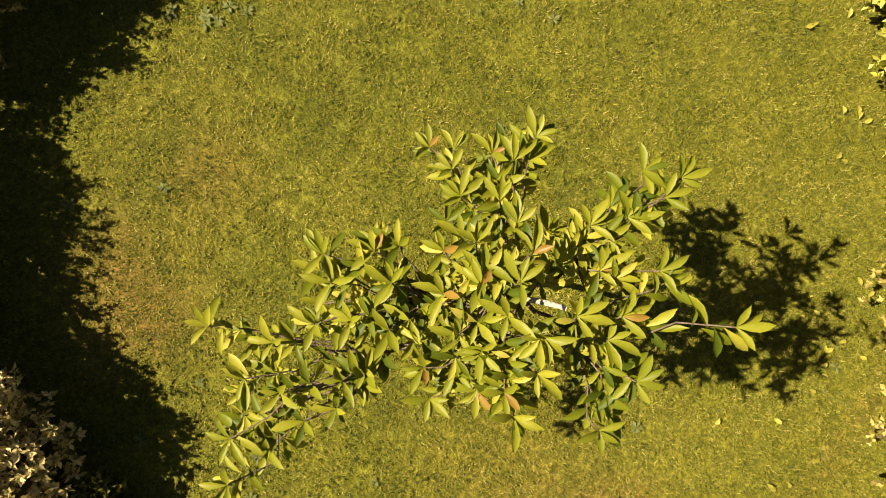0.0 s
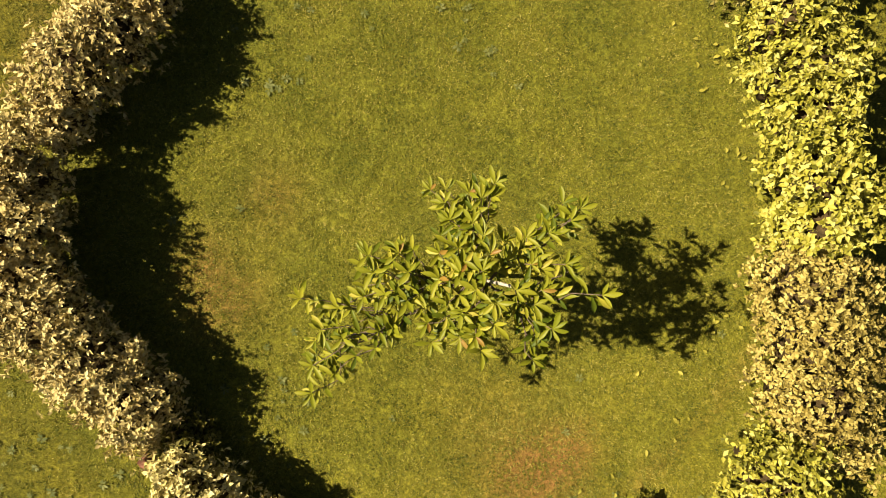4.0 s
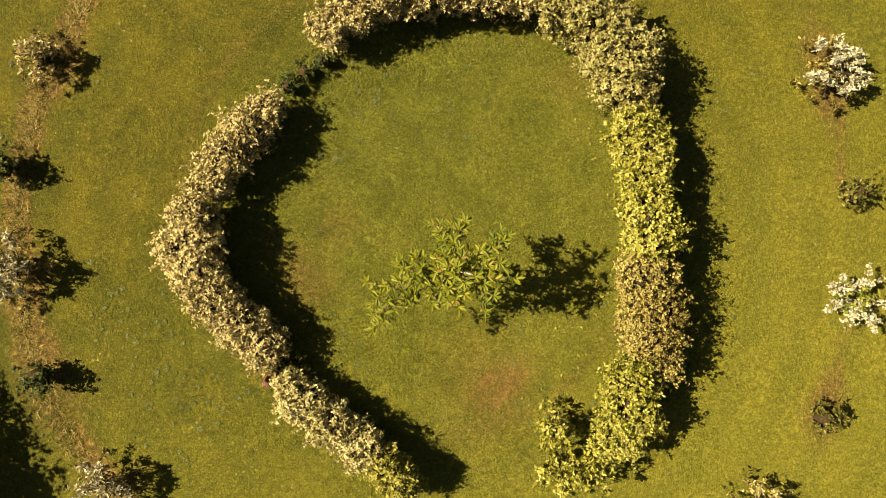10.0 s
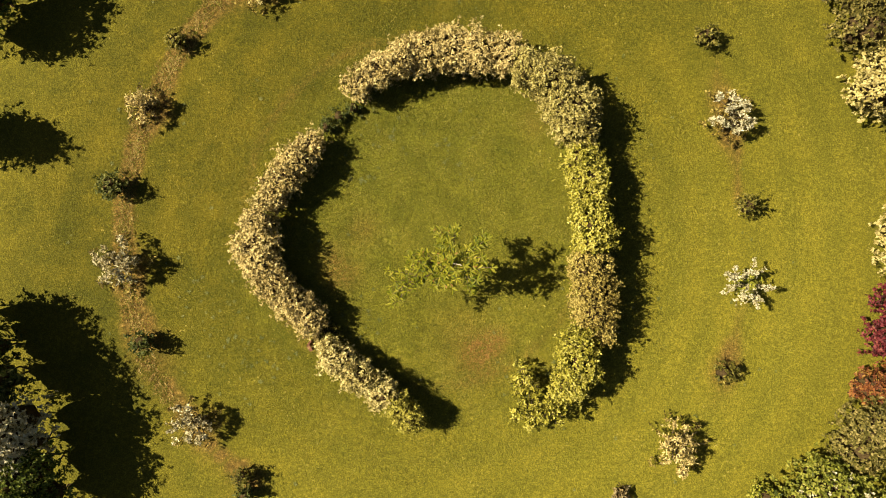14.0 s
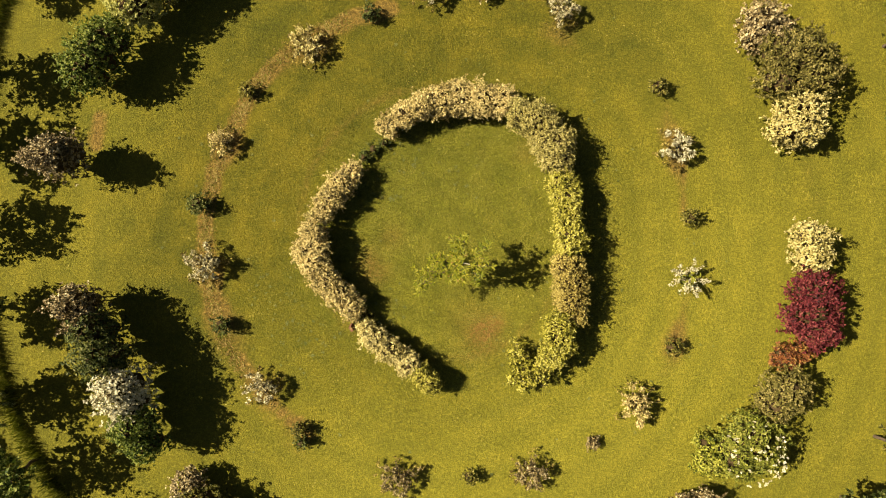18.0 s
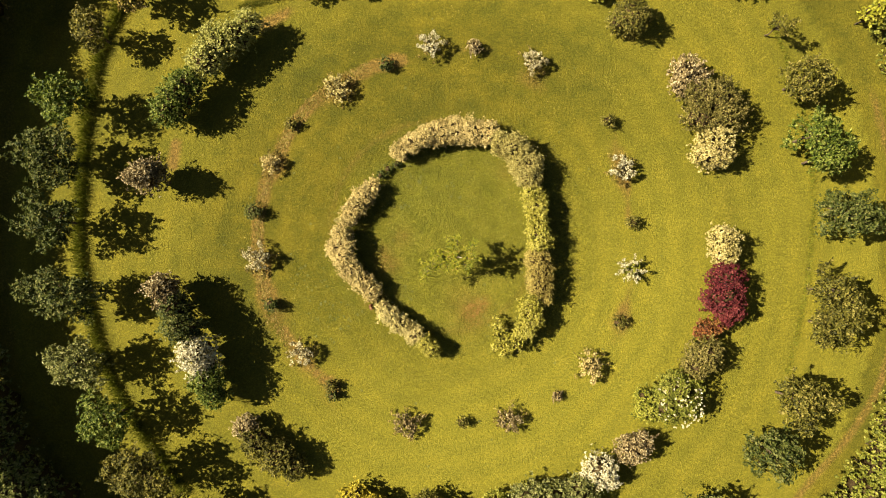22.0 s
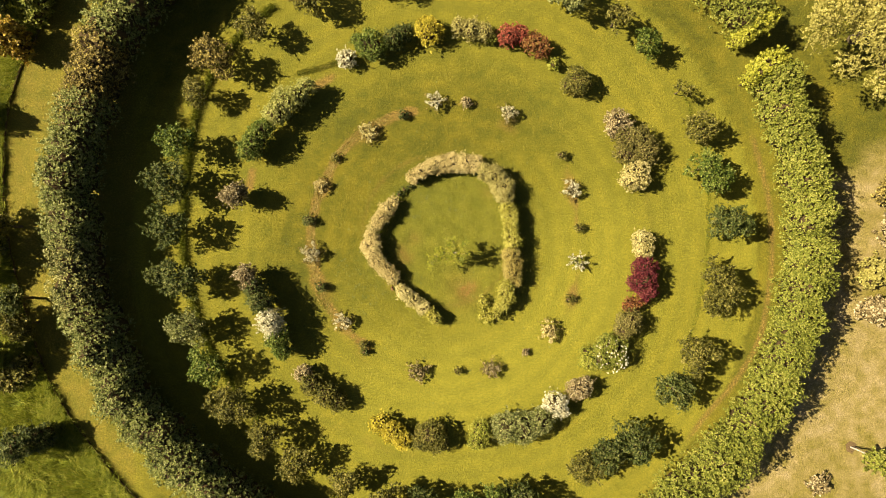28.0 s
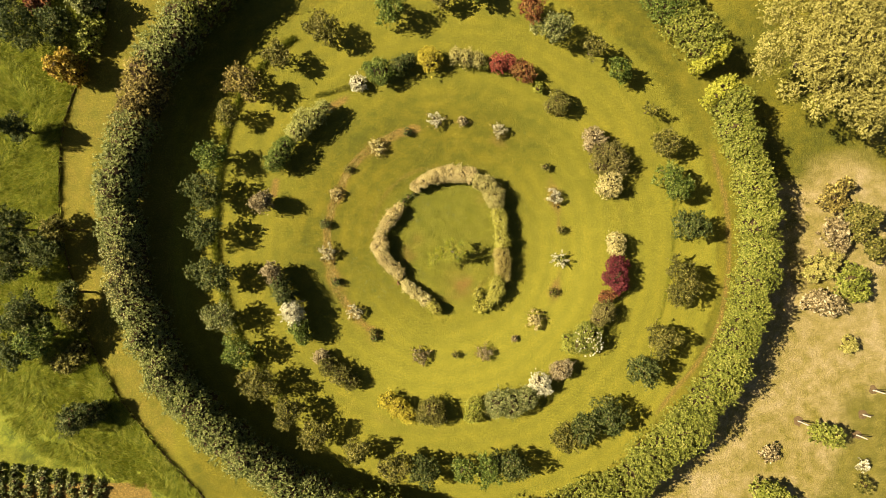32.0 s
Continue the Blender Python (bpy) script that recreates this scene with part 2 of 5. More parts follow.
def ground_material():
    m, nt, bsdf = base_material("lawn")
    geo = nt.nodes.new("ShaderNodeNewGeometry")
    pos = geo.outputs["Position"]

    def attr(name):
        a = nt.nodes.new("ShaderNodeAttribute")
        a.attribute_name = name
        return a.outputs["Fac"]

    big = noise_node(nt, 0.22, 4.0, 0.6, pos).outputs[0]
    mid = noise_node(nt, 1.5, 5.0, 0.65, pos).outputs[0]
    fine = noise_node(nt, 11, 5.0, 0.72, pos).outputs[0]
    tiny = noise_node(nt, 85, 4.0, 0.75, pos).outputs[0]
    tuft = noise_node(nt, 30, 3.0, 0.7, pos).outputs[0]
    # lawn: yellow-olive outside, greener in patches, mown in rings
    r1 = ramp_node(nt, [(0.36, (0.043, 0.047, 0.004)), (0.50, (0.079, 0.073, 0.006)), (0.64, (0.122, 0.102, 0.009))])
    nt.links.new(math_node(nt, "ADD", math_node(nt, "MULTIPLY", mid, 0.45), math_node(nt, "MULTIPLY", big, 0.55)), r1.inputs[0])
    lawn = mix_node(nt, r1.outputs[0], mix_node(nt, (0.066, 0.084, 0.008), (0.145, 0.138, 0.017), mid), attr("inner"))
    # golden grass, also carrying the lawn's brighter sunward-seen side as colour
    lawn = mix_node(nt, lawn, mix_node(nt, (0.122, 0.120, 0.011), (0.190, 0.168, 0.020), mid), attr("gold"))
    ringd = nt.nodes.new("ShaderNodeVectorMath")
    ringd.operation = "LENGTH"
    flat = nt.nodes.new("ShaderNodeVectorMath")
    flat.operation = "MULTIPLY"
    flat.inputs[1].default_value = (1, 1, 0)
    nt.links.new(pos, flat.inputs[0])
    nt.links.new(flat.outputs[0], ringd.inputs[0])
    w = math_node(nt, "SINE", math_node(nt, "ADD", math_node(nt, "MULTIPLY", ringd.outputs["Value"], 7.5), math_node(nt, "ADD", math_node(nt, "MULTIPLY", mid, 1.6), math_node(nt, "MULTIPLY", big, 4.0))))
    lawn = mix_node(nt, lawn, mix_node(nt, lawn, (1.32, 1.24, 1.15), 1.0, "MULTIPLY"), math_node(nt, "ADD", math_node(nt, "MULTIPLY", w, math_node(nt, "MULTIPLY", big, 0.38)), 0.28))
    rs = ramp_node(nt, [(0.40, (0.55, 0.57, 0.5)), (0.50, (0.95, 0.95, 0.95)), (0.60, (1.75, 1.7, 1.9))])
    nt.links.new(math_node(nt, "ADD", math_node(nt, "MULTIPLY", fine, 0.3), math_node(nt, "ADD", math_node(nt, "MULTIPLY", tuft, 0.4), math_node(nt, "MULTIPLY", tiny, 0.3))), rs.inputs[0])
    grain = rs.outputs[0]
    # rough meadow, dry ground, bare soil
    rr = ramp_node(nt, [(0.36, (0.05, 0.065, 0.006)), (0.5, (0.11, 0.125, 0.011)), (0.66, (0.18, 0.178, 0.02))])
    nt.links.new(mid, rr.inputs[0])
    col = mix_node(nt, lawn, rr.outputs[0], attr("rough"))
    rd = ramp_node(nt, [(0.38, (0.150, 0.120, 0.022)), (0.50, (0.205, 0.156, 0.052)), (0.64, (0.268, 0.204, 0.098))])
    nt.links.new(math_node(nt, "ADD", math_node(nt, "MULTIPLY", mid, 0.5), math_node(nt, "MULTIPLY", big, 0.5)), rd.inputs[0])
    col = mix_node(nt, col, rd.outputs[0], math_node(nt, "MULTIPLY", attr("dry"), math_node(nt, "ADD", mid, 0.45), True))
    soil = ramp_node(nt, [(0.3, (0.075, 0.047, 0.011)), (0.6, (0.180, 0.116, 0.025)), (0.8, (0.30, 0.205, 0.06))])
    nt.links.new(fine, soil.inputs[0])
    patch = ramp_node(nt, [(0.40, (0, 0, 0)), (0.62, (1, 1, 1))])
    nt.links.new(math_node(nt, "ADD", math_node(nt, "MULTIPLY", attr("soil"), 0.42), math_node(nt, "MULTIPLY", math_node(nt, "ADD", mid, fine), 0.27)), patch.inputs[0])
    col = mix_node(nt, col, soil.outputs[0], math_node(nt, "MULTIPLY", patch.outputs[0], math_node(nt, "MULTIPLY", attr("soil"), 1.6, True)))
    redm = math_node(nt, "MULTIPLY", attr("red"), math_node(nt, "ADD", fine, 0.1), True)
    col = mix_node(nt, col, (0.22, 0.085, 0.035), redm)
    col = mix_node(nt, col, grain, 1.0, "MULTIPLY")
    # small pale flowers and clippings
    vor = nt.nodes.new("ShaderNodeTexVoronoi")
    vor.inputs["Scale"].default_value = 8.0
    bent = nt.nodes.new("ShaderNodeVectorMath")
    bent.operation = "ADD"
    nt.links.new(pos, bent.inputs[0])
    nt.links.new(mix_node(nt, (0, 0, 0), noise_node(nt, 30, 2.0, 0.6, pos).outputs["Color"], 0.06), bent.inputs[1])
    nt.links.new(bent.outputs[0], vor.inputs["Vector"])
    dots = ramp_node(nt, [(0.11, (1, 1, 1)), (0.19, (0, 0, 0))])
    nt.links.new(vor.outputs["Distance"], dots.inputs[0])
    some = ramp_node(nt, [(0.50, (0, 0, 0)), (0.66, (1, 1, 1))])
    nt.links.new(noise_node(nt, 0.9, 3.0, 0.6, pos).outputs[0], some.inputs[0])
    col = mix_node(nt, col, (0.42, 0.34, 0.09), math_node(nt, "MULTIPLY", math_node(nt, "MULTIPLY", dots.outputs[0], some.outputs[0]), 0.6))
    nt.links.new(col, bsdf.inputs["Base Color"])
    bsdf.inputs["Roughness"].default_value = 0.85
    bsdf.inputs["Specular IOR Level"].default_value = 0.15
    bump = nt.nodes.new("ShaderNodeBump")
    bump.inputs["Strength"].default_value, bump.inputs["Distance"].default_value = 0.8, 0.04
    nt.links.new(math_node(nt, "ADD", math_node(nt, "ADD", tiny, tuft), math_node(nt, "MULTIPLY", fine, 1.5)), bump.inputs["Height"])
    nt.links.new(bump.outputs[0], bsdf.inputs["Normal"])
    return m


# ------------------------------------------------------------------ building helpers
def mesh_np(name, verts, faces, mat, smooth=False):
    """One mesh from arrays of corners and of equal-sided faces."""
    me = bpy.data.meshes.new(name)
    verts, faces = np.asarray(verts, np.float32), np.asarray(faces, np.int32)
    k = faces.shape[1]
    me.vertices.add(len(verts))
    me.vertices.foreach_set("co", verts.ravel())
    me.loops.add(faces.size)
    me.loops.foreach_set("vertex_index", faces.ravel())
    me.polygons.add(len(faces))
    me.polygons.foreach_set("loop_start", np.arange(0, faces.size, k, dtype=np.int32))
    if smooth:
        me.polygons.foreach_set("use_smooth", np.ones(len(faces), bool))
    me.update(calc_edges=True)
    me.materials.append(mat)
    return me


def part(name, me, parent, label="", kind=""):
    ob = new(name, me)
    ob.parent = parent
    return tagged(ob, label, kind=kind)


def thing(name, x, y, label, category, group=""):
    e = new(name)
    e.empty_display_size = 0.2
    e.location = (x, y, 0)
    return tagged(e, label, category, group)


def tube_arrays(points, radii, sides=7):
    """Corners and faces of a tapering round branch along the points."""
    P = np.array(points, float)
    T = np.gradient(P, axis=0)
    T /= np.linalg.norm(T, axis=1)[:, None] + 1e-9
    ref = np.where(np.abs(T[:, 2:3]) > 0.9, [[1.0, 0, 0]], [[0, 0, 1.0]])
    A = np.cross(T, ref)
    A /= np.linalg.norm(A, axis=1)[:, None] + 1e-9
    B = np.cross(T, A)
    ang = np.linspace(0, 2 * np.pi, sides, endpoint=False)
    ring = np.cos(ang)[None, :, None] * A[:, None] + np.sin(ang)[None, :, None] * B[:, None]
    V = (P[:, None] + ring * np.array(radii)[:, None, None]).reshape(-1, 3)
    n = len(P)
    i, j = np.meshgrid(np.arange(n - 1), np.arange(sides), indexing="ij")
    j2 = (j + 1) % sides
    F = np.stack([i * sides + j, i * sides + j2, (i + 1) * sides + j2, (i + 1) * sides + j], -1).reshape(-1, 4)
    return V, F


def joined(pieces):
    vs, fs, o = [], [], 0
    for v, f in pieces:
        vs.append(v), fs.append(f + o)
        o += len(v)
    return np.concatenate(vs), np.concatenate(fs)


def branch_points(a, b, rng, sag=0.0, n=5, wob=0.06):
    a, b = np.array(a, float), np.array(b, float)
    t = np.linspace(0, 1, n)[:, None]
    L = np.linalg.norm(b - a)
    P = a + (b - a) * t + rng.normal(0, wob * L, (n, 3)) * np.sin(t * np.pi)
    P[:, 2] += sag * L * np.sin(t[:, 0] * np.pi)
    return P


def lump(d, ph, amt):
    """An uneven swelling of a round form, by direction."""
    s = 0
    for k, (a, b, c, p) in enumerate(ph):
        s = s + np.sin(d[..., 0] * a + d[..., 1] * b + d[..., 2] * c + p) / (1 + 0.35 * k)
    return 1 + amt * s / 2.0


def leaf_arrays(P, N, rng, length, width, up=0.6, fold=0.4, vary=0.4, sprig=6, simple=False):
    """Sprigs of folded, pointed leaves: every sprig stands at one of the points P and turns towards its normal N."""
    m = max(1, len(P) // sprig)
    D = N[:m] + rng.normal(0, 0.35, (m, 3))
    D[:, 2] += up
    D /= np.linalg.norm(D, axis=1)[:, None]
    U = np.cross(D, rng.normal(0, 1, (m, 3)))
    U /= np.linalg.norm(U, axis=1)[:, None] + 1e-9
    W = np.cross(D, U)
    D, U, W, Q = (np.repeat(v, sprig, 0) for v in (D, U, W, P[:m]))
    n = len(Q)
    fi = np.tile(np.arange(sprig), m) * 2.4 + rng.uniform(-0.4, 0.4, n)
    th = rng.uniform(0.55, 1.5, n)
    A = np.cos(th)[:, None] * D + np.sin(th)[:, None] * (np.cos(fi)[:, None] * U + np.sin(fi)[:, None] * W)
    Nn = D - A * (A * D).sum(1)[:, None] + rng.normal(0, 0.25, (n, 3))
    Nn -= A * (A * Nn).sum(1)[:, None]
    Nn /= np.linalg.norm(Nn, axis=1)[:, None] + 1e-9
    B = np.cross(Nn, A)
    L = length * (1 + rng.uniform(-vary, vary, n))[:, None]
    H = width / length * L * 0.5
    base = Q + D * L * rng.uniform(-0.7, 0.25, (n, 1))
    tip = base + A * L - Nn * L * 0.14
    if simple:
        l1, r1 = (base + A * L * 0.5 + k * B * H * 1.1 + Nn * H * fold for k in (1, -1))
        V = np.stack([base, l1, tip, r1], 1).reshape(-1, 3)
        o = np.arange(n)[:, None] * 4
        return V, np.concatenate([o + [0, 2, 1], o + [0, 3, 2]], 1).reshape(-1, 3)
    l1, r1 = (base + A * L * 0.36 + k * B * H + Nn * H * fold for k in (1, -1))
    l2, r2 = (base + A * L * 0.72 + k * B * H * 0.74 + Nn * H * fold * 0.4 for k in (1, -1))
    V = np.stack([base, l1, l2, tip, r2, r1], 1).reshape(-1, 3)
    o = np.arange(n)[:, None] * 6
    F = np.concatenate([o + [0, 3, 2, 1], o + [0, 5, 4, 3]], 1).reshape(-1, 4)
    return V, F


def foliage(blobs, density, length, width, rng, depth=0.35, amt=0.2, up=0.7, low=-0.55, spikes=0.0, hearts=99, boxy=2.0, simple=False, shoots=0.0, shoot=0.2, under=0.45, heart=0.74):
    """Leaves over a set of swellings (x, y, z, rx, ry, rz), long shoots standing out of them, and a solid dark heart
    inside each that stands for the inner shade.
    """
    blobs = np.array(blobs, float)
    Ps, Ns, cores = [], [], []
    for bi, b in enumerate(blobs):
        c, r = b[:3], b[3:]
        area = 4 * np.pi * ((r[0] * r[1]) ** 1.6 / 3 + (r[0] * r[2]) ** 1.6 / 3 + (r[1] * r[2]) ** 1.6 / 3) ** (1 / 1.6)
        n = int(area * density)
        d = rng.normal(0, 1, (n, 3))
        d /= np.linalg.norm(d, axis=1)[:, None]
        d = d[d[:, 2] > low]
        d *= ((np.hypot(d[:, 0], d[:, 1]) ** boxy + np.abs(d[:, 2]) ** boxy) ** (-1 / boxy))[:, None]
        ph = np.concatenate([rng.normal(0, 3.2, (5, 3)), rng.uniform(0, 6.28, (5, 1))], 1)
        s = lump(d, ph, amt) * (1 - depth * rng.random(len(d)) ** 2.2)
        if spikes:
            s = s * (1 + spikes * (rng.random(len(d)) < 0.1) * rng.random(len(d)))
        p = c + d * r * s[:, None]
        nn = np.sign(d) * np.abs(d) ** (boxy - 1) / r
        nn /= np.linalg.norm(nn, axis=1)[:, None]
        keep = (p[:, 2] > 0.03) & ((d[:, 2] > -0.1) | (rng.random(len(d)) < under))
        others = [k for k in range(len(blobs)) if k != bi and np.linalg.norm(blobs[k, :2] - c[:2]) < (blobs[k, 3:5].max() + r[:2].max())]
        for k in others:
            keep &= (((p - blobs[k, :3]) / blobs[k, 3:]) ** 2).sum(1) > 0.62
        Ps.append(p[keep]), Ns.append(nn[keep])
        if bi >= hearts:
            continue
        # closed lumpy core, added to block light and darken gaps between leaves
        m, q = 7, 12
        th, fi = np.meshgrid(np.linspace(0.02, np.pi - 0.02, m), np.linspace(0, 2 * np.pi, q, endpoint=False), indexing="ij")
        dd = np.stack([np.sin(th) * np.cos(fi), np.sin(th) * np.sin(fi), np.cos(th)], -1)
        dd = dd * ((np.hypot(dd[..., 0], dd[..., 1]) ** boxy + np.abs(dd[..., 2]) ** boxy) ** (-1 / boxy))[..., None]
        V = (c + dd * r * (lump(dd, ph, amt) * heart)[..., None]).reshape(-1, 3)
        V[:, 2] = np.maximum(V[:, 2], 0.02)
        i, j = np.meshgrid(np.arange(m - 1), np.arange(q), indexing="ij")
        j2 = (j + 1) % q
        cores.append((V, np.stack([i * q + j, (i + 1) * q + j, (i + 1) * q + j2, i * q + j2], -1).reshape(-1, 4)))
    P, N = np.concatenate(Ps), np.concatenate(Ns)
    order = rng.permutation(len(P))
    made = [leaf_arrays(P[order], N[order], rng, length, width, up, simple=simple)]
    k = int(len(P) / density * shoots)
    if k:
        pick = rng.integers(0, len(P), k)
        D = N[pick] * 0.7 + rng.normal(0, 0.4, (k, 3)) + (0, 0, 0.35)
        D /= np.linalg.norm(D, axis=1)[:, None]
        far = shoot * rng.uniform(0.35, 1.0, k)[:, None]
        Q = np.concatenate([P[pick] + D * far * f for f in (0.3, 0.65, 1.0)])
        made.append(leaf_arrays(np.tile(Q, (5, 1)), np.tile(np.tile(D, (3, 1)), (5, 1)), rng, length, width, up * 0.5, sprig=5, simple=simple))
    return joined(made), cores


SEED = [100]


def next_rng():
    SEED[0] += 1
    return np.random.default_rng(SEED[0])


def shrub(name, blobs, kind, label, category="shrub", group="", density=420, leaf=(0.08, 0.045), depth=0.35, amt=0.2, up=0.7, spikes=0.25, rough=6, boxy=2.4, simple=True, reach=0.72, shoots=10.0, shoot=0.2, under=0.45, lobe=(0.3, 0.5), heart=0.64):
    """A shrub standing on the ground: stems, a dark heart for the shade inside, and its leaves. blobs: (x, y, radius,
    height) in the world.
    """
    rng = next_rng()
    x0, y0 = float(np.mean([b[0] for b in blobs])), float(np.mean([b[1] for b in blobs]))
    e = thing(name, x0, y0, label, category, group)
    full = []
    for bx, by, r, h in blobs:
        full.append((bx - x0, by - y0, h * 0.5, r * 0.92, r * 0.92, h * 0.52))
    n_real = len(full)
    for b in list(full):
        for k in range(rough):
            a, el, q = rng.uniform(0, 6.28), rng.uniform(0.1, 1.3), rng.uniform(*lobe)
            s = b[3] * q
            full.append((b[0] + math.cos(a) * math.cos(el) * b[3] * reach, b[1] + math.sin(a) * math.cos(el) * b[4] * reach, b[2] + math.sin(el) * b[5] * 0.68, s, s, s * 0.9))
    (V, F), core = foliage(full, density, *leaf, rng, depth, amt, up, spikes=spikes, hearts=n_real, boxy=boxy, simple=simple, shoots=shoots, shoot=shoot, under=under, heart=heart)
    part("foliage", mesh_np(name + "_foliage", V, F, LEAF[kind]), e)
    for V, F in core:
        part("shade_core", mesh_np(name + "_inner", V, F, INNER, True), e)
    for b in full[:n_real][:4]:
        for k in range(2):
            a = rng.uniform(0, 6.28)
            top = (b[0] + math.cos(a) * b[3] * 0.5, b[1] + math.sin(a) * b[3] * 0.5, b[2] * 1.2)
            V, F = tube_arrays(branch_points((b[0] + math.cos(a) * 0.06, b[1] + math.sin(a) * 0.06, 0), top, rng), np.linspace(0.02, 0.008, 5), 5)
            part("stem", mesh_np("stem", V, F, BARK, True), e)
    return e


def small_tree(x, y, r, h, kind, label, group="", density=430, leaf=(0.085, 0.047), trunk=0.05, name="tree", flat=0.62):
    """A young tree: tapered trunk, limbs, and an uneven crown of several clumps with gaps."""
    rng = next_rng()
    e = thing(name, x, y, label, "tree", group)
    zc = h * 0.62
    clumps = [(0, 0, zc, r * 0.6, r * 0.6, h * 0.30)]
    for k in range(11):
        a = k * 2.4 + rng.uniform(-0.5, 0.5)
        q = r * rng.uniform(0.36, 0.86)
        s = r * rng.uniform(0.18, 0.42)
        clumps.append((q * math.cos(a), q * math.sin(a), zc + h * rng.uniform(-0.2, 0.2), s, s, s * rng.uniform(0.6, 0.85)))
    (V, F), core = foliage(clumps, density, *leaf, rng, 0.55, 0.3, 0.45, low=-0.8, spikes=0.5, simple=True, shoots=9.0, shoot=0.28, heart=0.5)
    part("crown", mesh_np(name + "_crown", V, F, LEAF[kind]), e)
    wood = [tube_arrays(branch_points((0, 0, 0), (0, 0, zc), rng, 0, 6, 0.02), np.linspace(trunk, trunk * 0.55, 6), 8)]
    part("trunk", mesh_np(name + "_trunk", *joined(wood), BARK, True), e)
    for c in clumps[1:]:
        V, F = tube_arrays(branch_points((0, 0, h * rng.uniform(0.3, 0.5)), c[:3], rng, 0.08), np.linspace(trunk * 0.5, trunk * 0.15, 5), 5)
        part("limb", mesh_np("limb", V, F, BARK, True), e)
    return e


def smooth_line(pts, step):
    """Evenly spaced points on a smooth curve through pts."""
    P = np.array(pts, float)
    Q = np.concatenate([[2 * P[0] - P[1]], P, [2 * P[-1] - P[-2]]])
    out = []
    for i in range(1, len(Q) - 2):
        t = np.linspace(0, 1, 40, endpoint=False)[:, None]
        a, b, c, d = Q[i - 1], Q[i], Q[i + 1], Q[i + 2]
        out.append(0.5 * (2 * b + (c - a) * t + (2 * a - 5 * b + 4 * c - d) * t ** 2 + (3 * b - a - 3 * c + d) * t ** 3))
    out = np.concatenate(out + [P[-1:]])
    s = np.concatenate([[0], np.cumsum(np.linalg.norm(np.diff(out, axis=0), axis=1))])
    m = np.arange(0, s[-1] + 1e-6, step)
    return np.stack([np.interp(m, s, out[:, k]) for k in range(out.shape[1])], 1)


# ------------------------------------------------------------------ ground
def pairs(flat):
    """A mixed row of points and loose coordinates as points."""
    out, loose = [], []
    for v in flat:
        if isinstance(v, tuple):
            out.append(v)
        else:
            loose.append(v)
            if len(loose) == 2:
                out.append(tuple(loose))
                loose = []
    return out


EDGE = ([(-12.5, 20), (-15.0, 17), -18.29, 15.06, -19.15, 13.14, -19.95, 10.90, -20.97, 8.66, -21.55, 6.43, -21.71, 3.55, -21.61, 1.31,
        -21.07, -1.25, -20.11, -4.76, -18.99, -7.32, -17.07, -10.04, -15.16, -12.28, -13.56, -14.04, (-11.0, -17.5), (-8, -20)])
EDGE_LINE = smooth_line(pairs(EDGE), 0.25)


def edge_x(y):
    o = np.argsort(EDGE_LINE[:, 1])
    return np.interp(y, EDGE_LINE[o, 1], EDGE_LINE[o, 0])


def soft(v, a, b):
    t = np.clip((v - a) / (b - a), 0, 1)
    return t * t * (3 - 2 * t)


def swell(x, y):
    """The lawn's slight rise and fall."""
    return soft(60 - np.hypot(x, y), 0, 30) * 0.015 * (np.sin(x * 1.7 + 0.6 * y) * np.sin(y * 1.3 - 0.4 * x))


